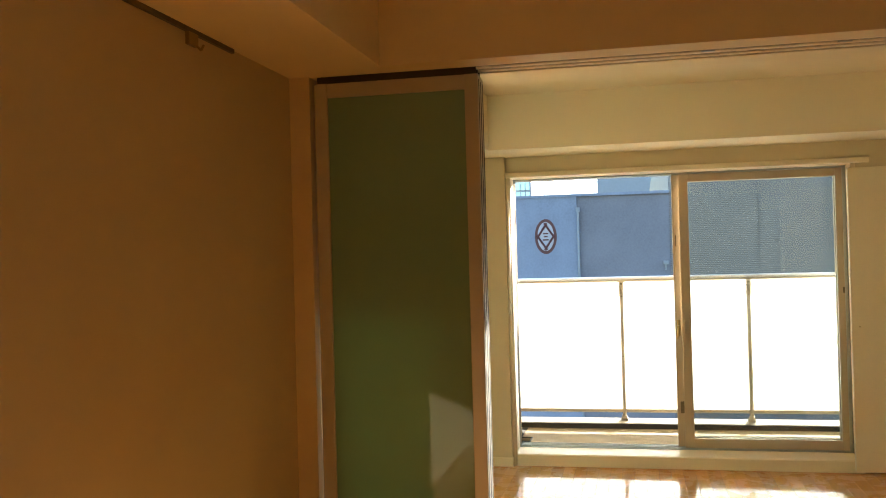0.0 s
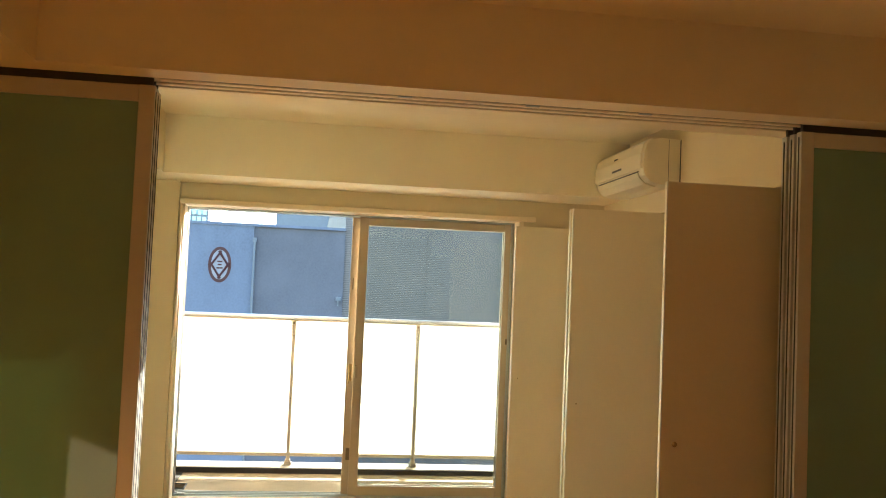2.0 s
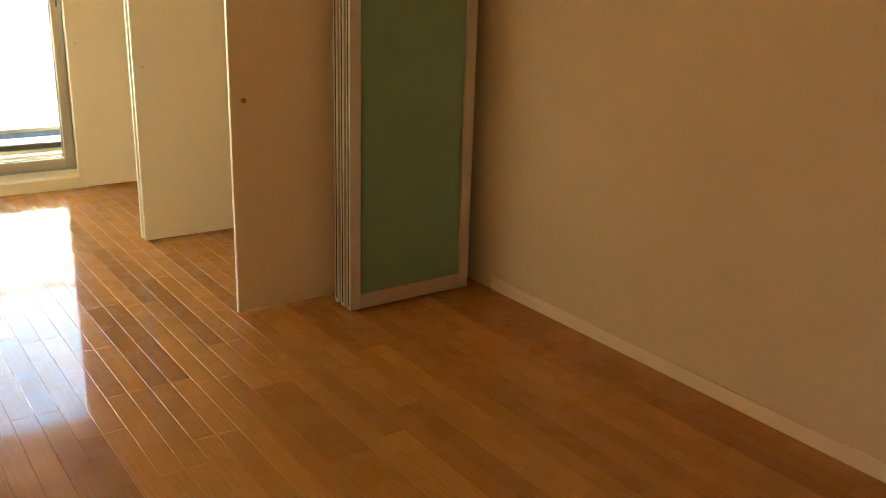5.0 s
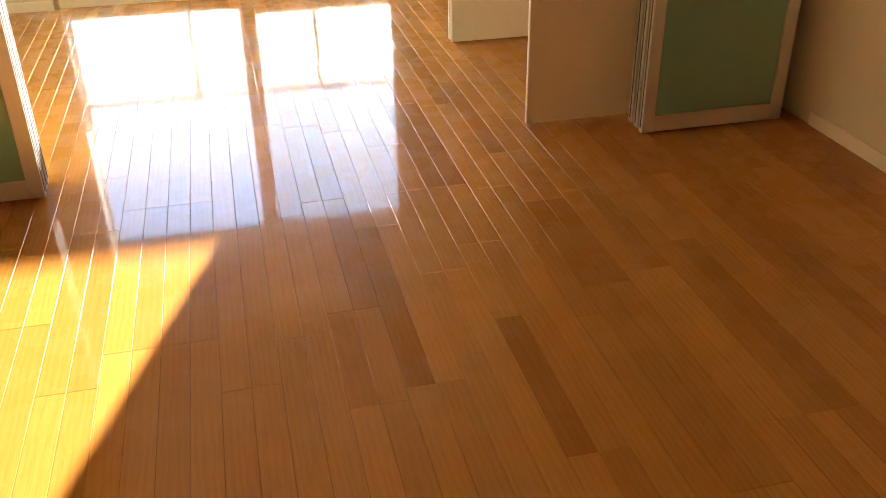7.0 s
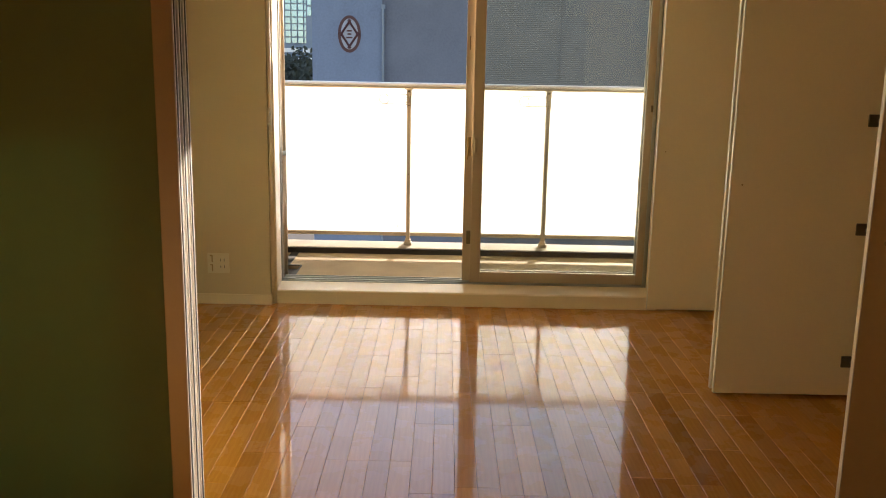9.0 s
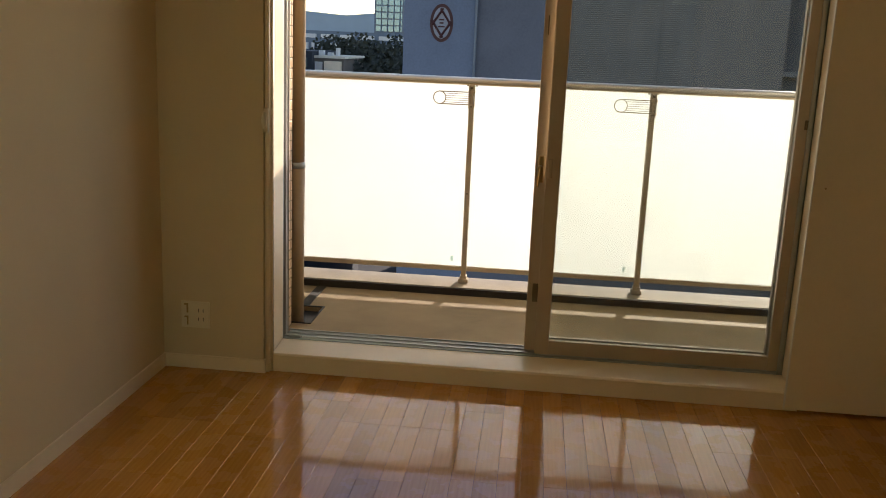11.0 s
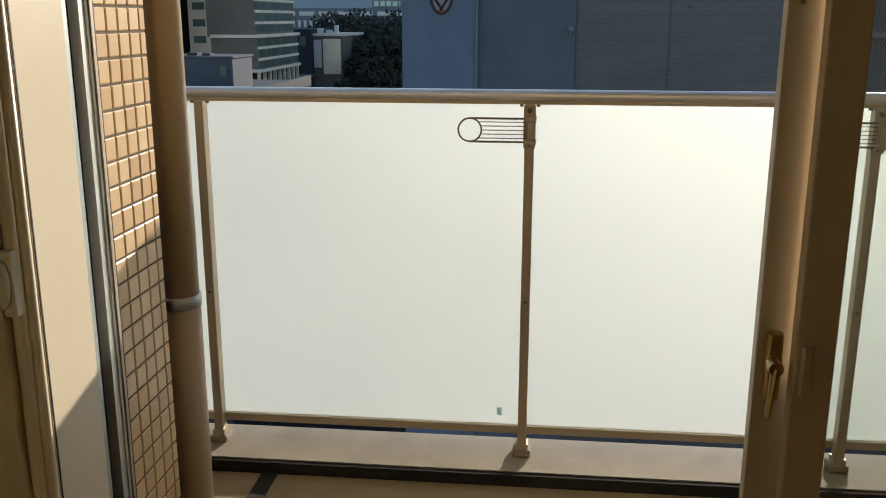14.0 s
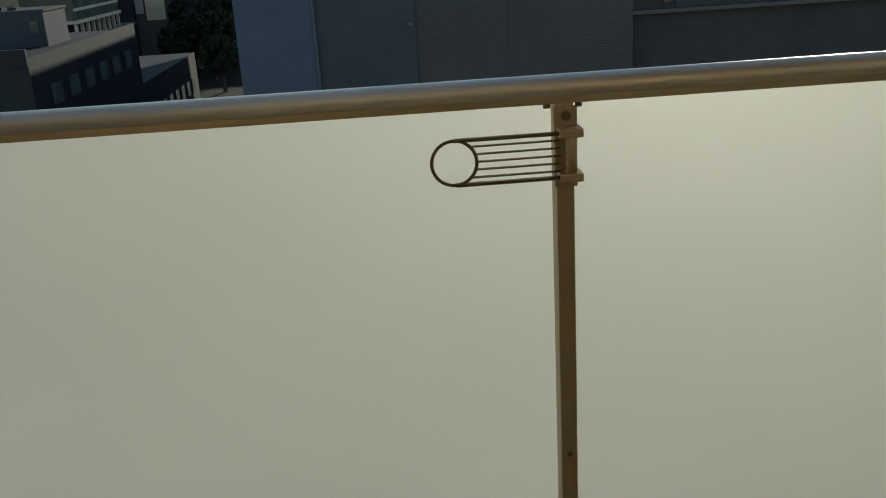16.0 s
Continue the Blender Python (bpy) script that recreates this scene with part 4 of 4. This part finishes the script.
for k in range(14):
    part("panel", boxes((-45 + 3.0 * k, -42.7 + 3.0 * k, 138.8, 139, 1.8, 2.4)), FAR["signwhite"], bridge)
part("pier", boxes((-21.5, -20.6, 138, 142, level(3.0), 0.9)), FAR["steel"], bridge)
glass_tower = far_thing("glass_tower", (-35, 220, level(3.0)), "tall blue glass office tower in the distance", "building", 3.0, "distant towers")
part("wall", boxes((-39.5, -24, 220, 240, level(3.0), 45)), FAR["steel"], glass_tower)
windows_on(glass_tower, -39.2, -24.2, 220, 4, 44, 10, 26, 0.2, "bluepane", 0.3)
far_tower = far_thing("pale_tower", (0, 160, level(3.0)), "pale blue tower rising behind the warehouse", "building", 3.0, "distant towers")
part("wall", boxes((-6.4, 9, 160, 175, level(3.0), 30)), FAR["steel"], far_tower)
far_tower2 = far_thing("glass_tower", (-22, 162, level(3.0)), "glazed tower rising behind the warehouse", "building", 3.0, "distant towers")
part("wall", boxes((-24, -18.3, 162, 172, level(3.0), 30)), FAR["steel"], far_tower2)
windows_on(far_tower2, -23.8, -18.5, 162, 8, 30, 6, 12, 0.2, "bluepane", 0.2)
structure("backdrop_hill", prism([(-900, GROUND), (-900, 20), (-480, 52), (-300, 40), (-235, 46), (-150, 34), (0, 28), (600, 36), (900, GROUND)], "y", 1400, 1440), FAR["hill"], "hazy wooded hills on the horizon", "hill")

for k in range(8):
    x = -66 + 2.3 * k
    structure("road_marking", boxes((x, x + 1.1, 312, 322, GROUND, GROUND + 0.03)), FAR["line"], "white zebra crossing stripe on the road", "road marking")
structure("road_marking", boxes((-62, -61.4, 330, 520, GROUND, GROUND + 0.03)), FAR["line"], "long white lane line on the road", "road marking")

signal = far_thing("traffic_light", (-13.5, 70, level(3.0)), "green traffic light over the crossing", "traffic light", 3.0)
part("pole", rod_bm((-13.5, 70, level(3.0)), (-13.5, 70, -6.0), 0.05, 8), FAR["steel"], signal)
part("housing", boxes((-13.6, -13.1, 69.9, 70, -6.2, -6.0)), FAR["darkwall"], signal)
part("lamp", rod_bm((-13.2, 69.86, -6.1), (-13.2, 69.9, -6.1), 0.07, 10), FAR["greenlamp"], signal, "lit green lamp")


def tree(x, y, h, seed, s=3.0):
    rng = random.Random(seed)
    z0 = level(s)
    t = far_thing("tree", (x, y, z0), "dark leafy street tree in the shade", "tree", s, "street trees")
    bm = rod_bm((x, y, z0), (x, y, z0 + h * 0.55), 0.2, 8, 0.1)
    for k in range(6):
        a = rng.uniform(0, math.tau)
        rod(bm, (x, y, z0 + h * rng.uniform(0.3, 0.5)), (x + math.cos(a) * h * 0.25, y + math.sin(a) * h * 0.25, z0 + h * rng.uniform(0.6, 0.85)), 0.07, 6, 0.02)
    part("trunk", bm, FAR["bark"], t)
    verts, faces = [], []
    for k in range(3600):
        u = Vector((rng.gauss(0, 1), rng.gauss(0, 1), rng.gauss(0, 0.8))).normalized() * rng.uniform(0.4, 1.0)
        c = Vector((x, y, z0 + h * 0.66)) + Vector((u.x * h * 0.36, u.y * h * 0.36, u.z * h * 0.34))
        if noise.noise(c * 0.8) < -0.12:
            continue
        e1 = Vector((rng.uniform(-1, 1), rng.uniform(-1, 1), rng.uniform(-1, 1))).normalized() * rng.uniform(0.2, 0.42)
        e2 = e1.orthogonal().normalized() * rng.uniform(0.14, 0.28)
        i = len(verts)
        verts += [c - e1, c + e2, c + e1, c - e2]
        faces.append((i, i + 1, i + 2, i + 3))
    me = bpy.data.meshes.new("crown")
    me.from_pydata([tuple(v) for v in verts], [], faces)
    me.materials.append(FAR["leaf"])
    ob = new("crown", me)
    ob.parent = t
    ob.matrix_parent_inverse = Matrix.Translation(-Vector((x, y, z0)))


for i, (x, y, h) in enumerate([(-15.5, 92, 8), (-17.5, 98, 9), (-12.2, 96, 10), (-13.8, 98, 11), (-18.5, 92, 6), (-19.5, 104, 10), (-14.5, 104, 10), (-17, 112, 12), (-21, 116, 12), (-13, 116, 12), (-24, 124, 13), (-19, 126, 13), (-15, 126, 13), (-28, 128, 13), (-13.5, 84, 5)]):
    tree(x, y, h, i)

# ---- floor boards ----
structure("floor", boxes((LEFT, 3.6, BACK, 0.05, -0.12, -0.004)), M["groove"], "warm varnished oak strip floor, glossy", "floor")
floor = bpy.data.objects["floor"]
W = 0.0786
LENS = (0.3, 0.45, 0.6, 0.75, 0.9)


def strip_mesh(length, w=W):
    bm = bmesh.new()
    g, c, d = 0.0004, 0.001, 0.0007
    x0, x1, y0, y1 = g, w - g, g, length - g
    low = [bm.verts.new(p) for p in ((x0, y0, -0.004), (x1, y0, -0.004), (x1, y1, -0.004), (x0, y1, -0.004))]
    mid = [bm.verts.new(p) for p in ((x0, y0, -d), (x1, y0, -d), (x1, y1, -d), (x0, y1, -d))]
    top = [bm.verts.new(p) for p in ((x0 + c, y0 + c * 0.5, 0), (x1 - c, y0 + c * 0.5, 0), (x1 - c, y1 - c * 0.5, 0), (x0 + c, y1 - c * 0.5, 0))]
    for a, b in ((low, mid), (mid, top)):
        for i in range(4):
            bm.faces.new((a[i], a[(i + 1) % 4], b[(i + 1) % 4], b[i]))
    bm.faces.new(top)
    me = bpy.data.meshes.new("floor_board")
    bm.to_mesh(me)
    bm.free()
    me.materials.append(M["plank"])
    return me


STRIP = {s: strip_mesh(s) for s in LENS}
rng = random.Random(7)
rest_v, rest_f = [], []
count = 0
ncol = int((RIGHT - LEFT) / W) + 2
y_shift = 0.0
for c in range(ncol):
    x = LEFT - 0.052 + c * W
    if c % 2 == 0:
        ylist, y = [], 0.05 - rng.choice((0.0, 0.15, 0.3, 0.5, 0.7))
        ylist.append((y, 0.05 - y))
        y_top = y
        while y_top > BACK:
            s = rng.choice((0.45, 0.6, 0.75, 0.9, 0.9, 0.9))
            ylist.append((y_top - s, s))
            y_top -= s
    for y, s in ylist:
        if s < 0.02:
            continue
        near = -4.3 < y < -0.9 and s in STRIP and -0.1 < x < 3.0
        if near and count < 300 and x + W < RIGHT:
            ob = new("floor_board", STRIP[s])
            ob.location = (x, y, 0)
            ob.parent = floor
            count += 1
        else:
            x0 = max(x, LEFT)
            w = min(x + W, RIGHT) - x0
            if w < 0.005:
                continue
            me = strip_mesh(s, w)
            k = len(rest_v)
            rest_v += [(v.co.x + x0, v.co.y + y, v.co.z) for v in me.vertices]
            rest_f += [[i + k for i in p.vertices] for p in me.polygons]
            bpy.data.meshes.remove(me)
me = bpy.data.meshes.new("floor_boards")
me.from_pydata(rest_v, [], rest_f)
me.materials.append(M["plank"])
ob = new("floor_boards", me)
ob.parent = floor
tagged(ob, kind="stuff")

# ---- tiles on the balcony side wall ----
T = 0.0505


def tile_mesh():
    bm = bmesh.new()
    s, c = T - 0.005, 0.0025
    back = [bm.verts.new(p) for p in ((0, 0, 0), (0, s, 0), (0, s, s), (0, 0, s))]
    mid = [bm.verts.new((0.004, v.co.y, v.co.z)) for v in back]
    top = [bm.verts.new((0.006, min(max(v.co.y, c), s - c), min(max(v.co.z, c), s - c))) for v in back]
    for a, b in ((back, mid), (mid, top)):
        for i in range(4):
            bm.faces.new((a[i], a[(i + 1) % 4], b[(i + 1) % 4], b[i]))
    bm.faces.new(top)
    bmesh.ops.recalc_face_normals(bm, faces=bm.faces[:])
    me = bpy.data.meshes.new("tile")
    bm.to_mesh(me)
    bm.free()
    me.materials.append(M["tile"])
    return me


tm = tile_mesh()
rest_v, rest_f = [], []
count = 0
for j in range(52):
    for i in range(10):
        y, z = 0.269 + i * T, BALC + 0.004 + j * T
        if z > 2.55:
            continue
        if 0.2 < z < 1.62 and count < 300:
            ob = new("tile", tm)
            ob.location = (-0.085, y, z)
            ob.scale.y = 0.55 if i == 9 else 1.0
            ob.parent = tile_wall
            count += 1
        else:
            k = len(rest_v)
            rest_v += [(v.co.x - 0.085, v.co.y * (0.55 if i == 9 else 1.0) + y, v.co.z + z) for v in tm.vertices]
            rest_f += [[q + k for q in p.vertices] for p in tm.polygons]
me = bpy.data.meshes.new("tiles")
me.from_pydata(rest_v, [], rest_f)
me.materials.append(M["tile"])
ob = new("tiles", me)
ob.parent = tile_wall
tagged(ob, kind="stuff")
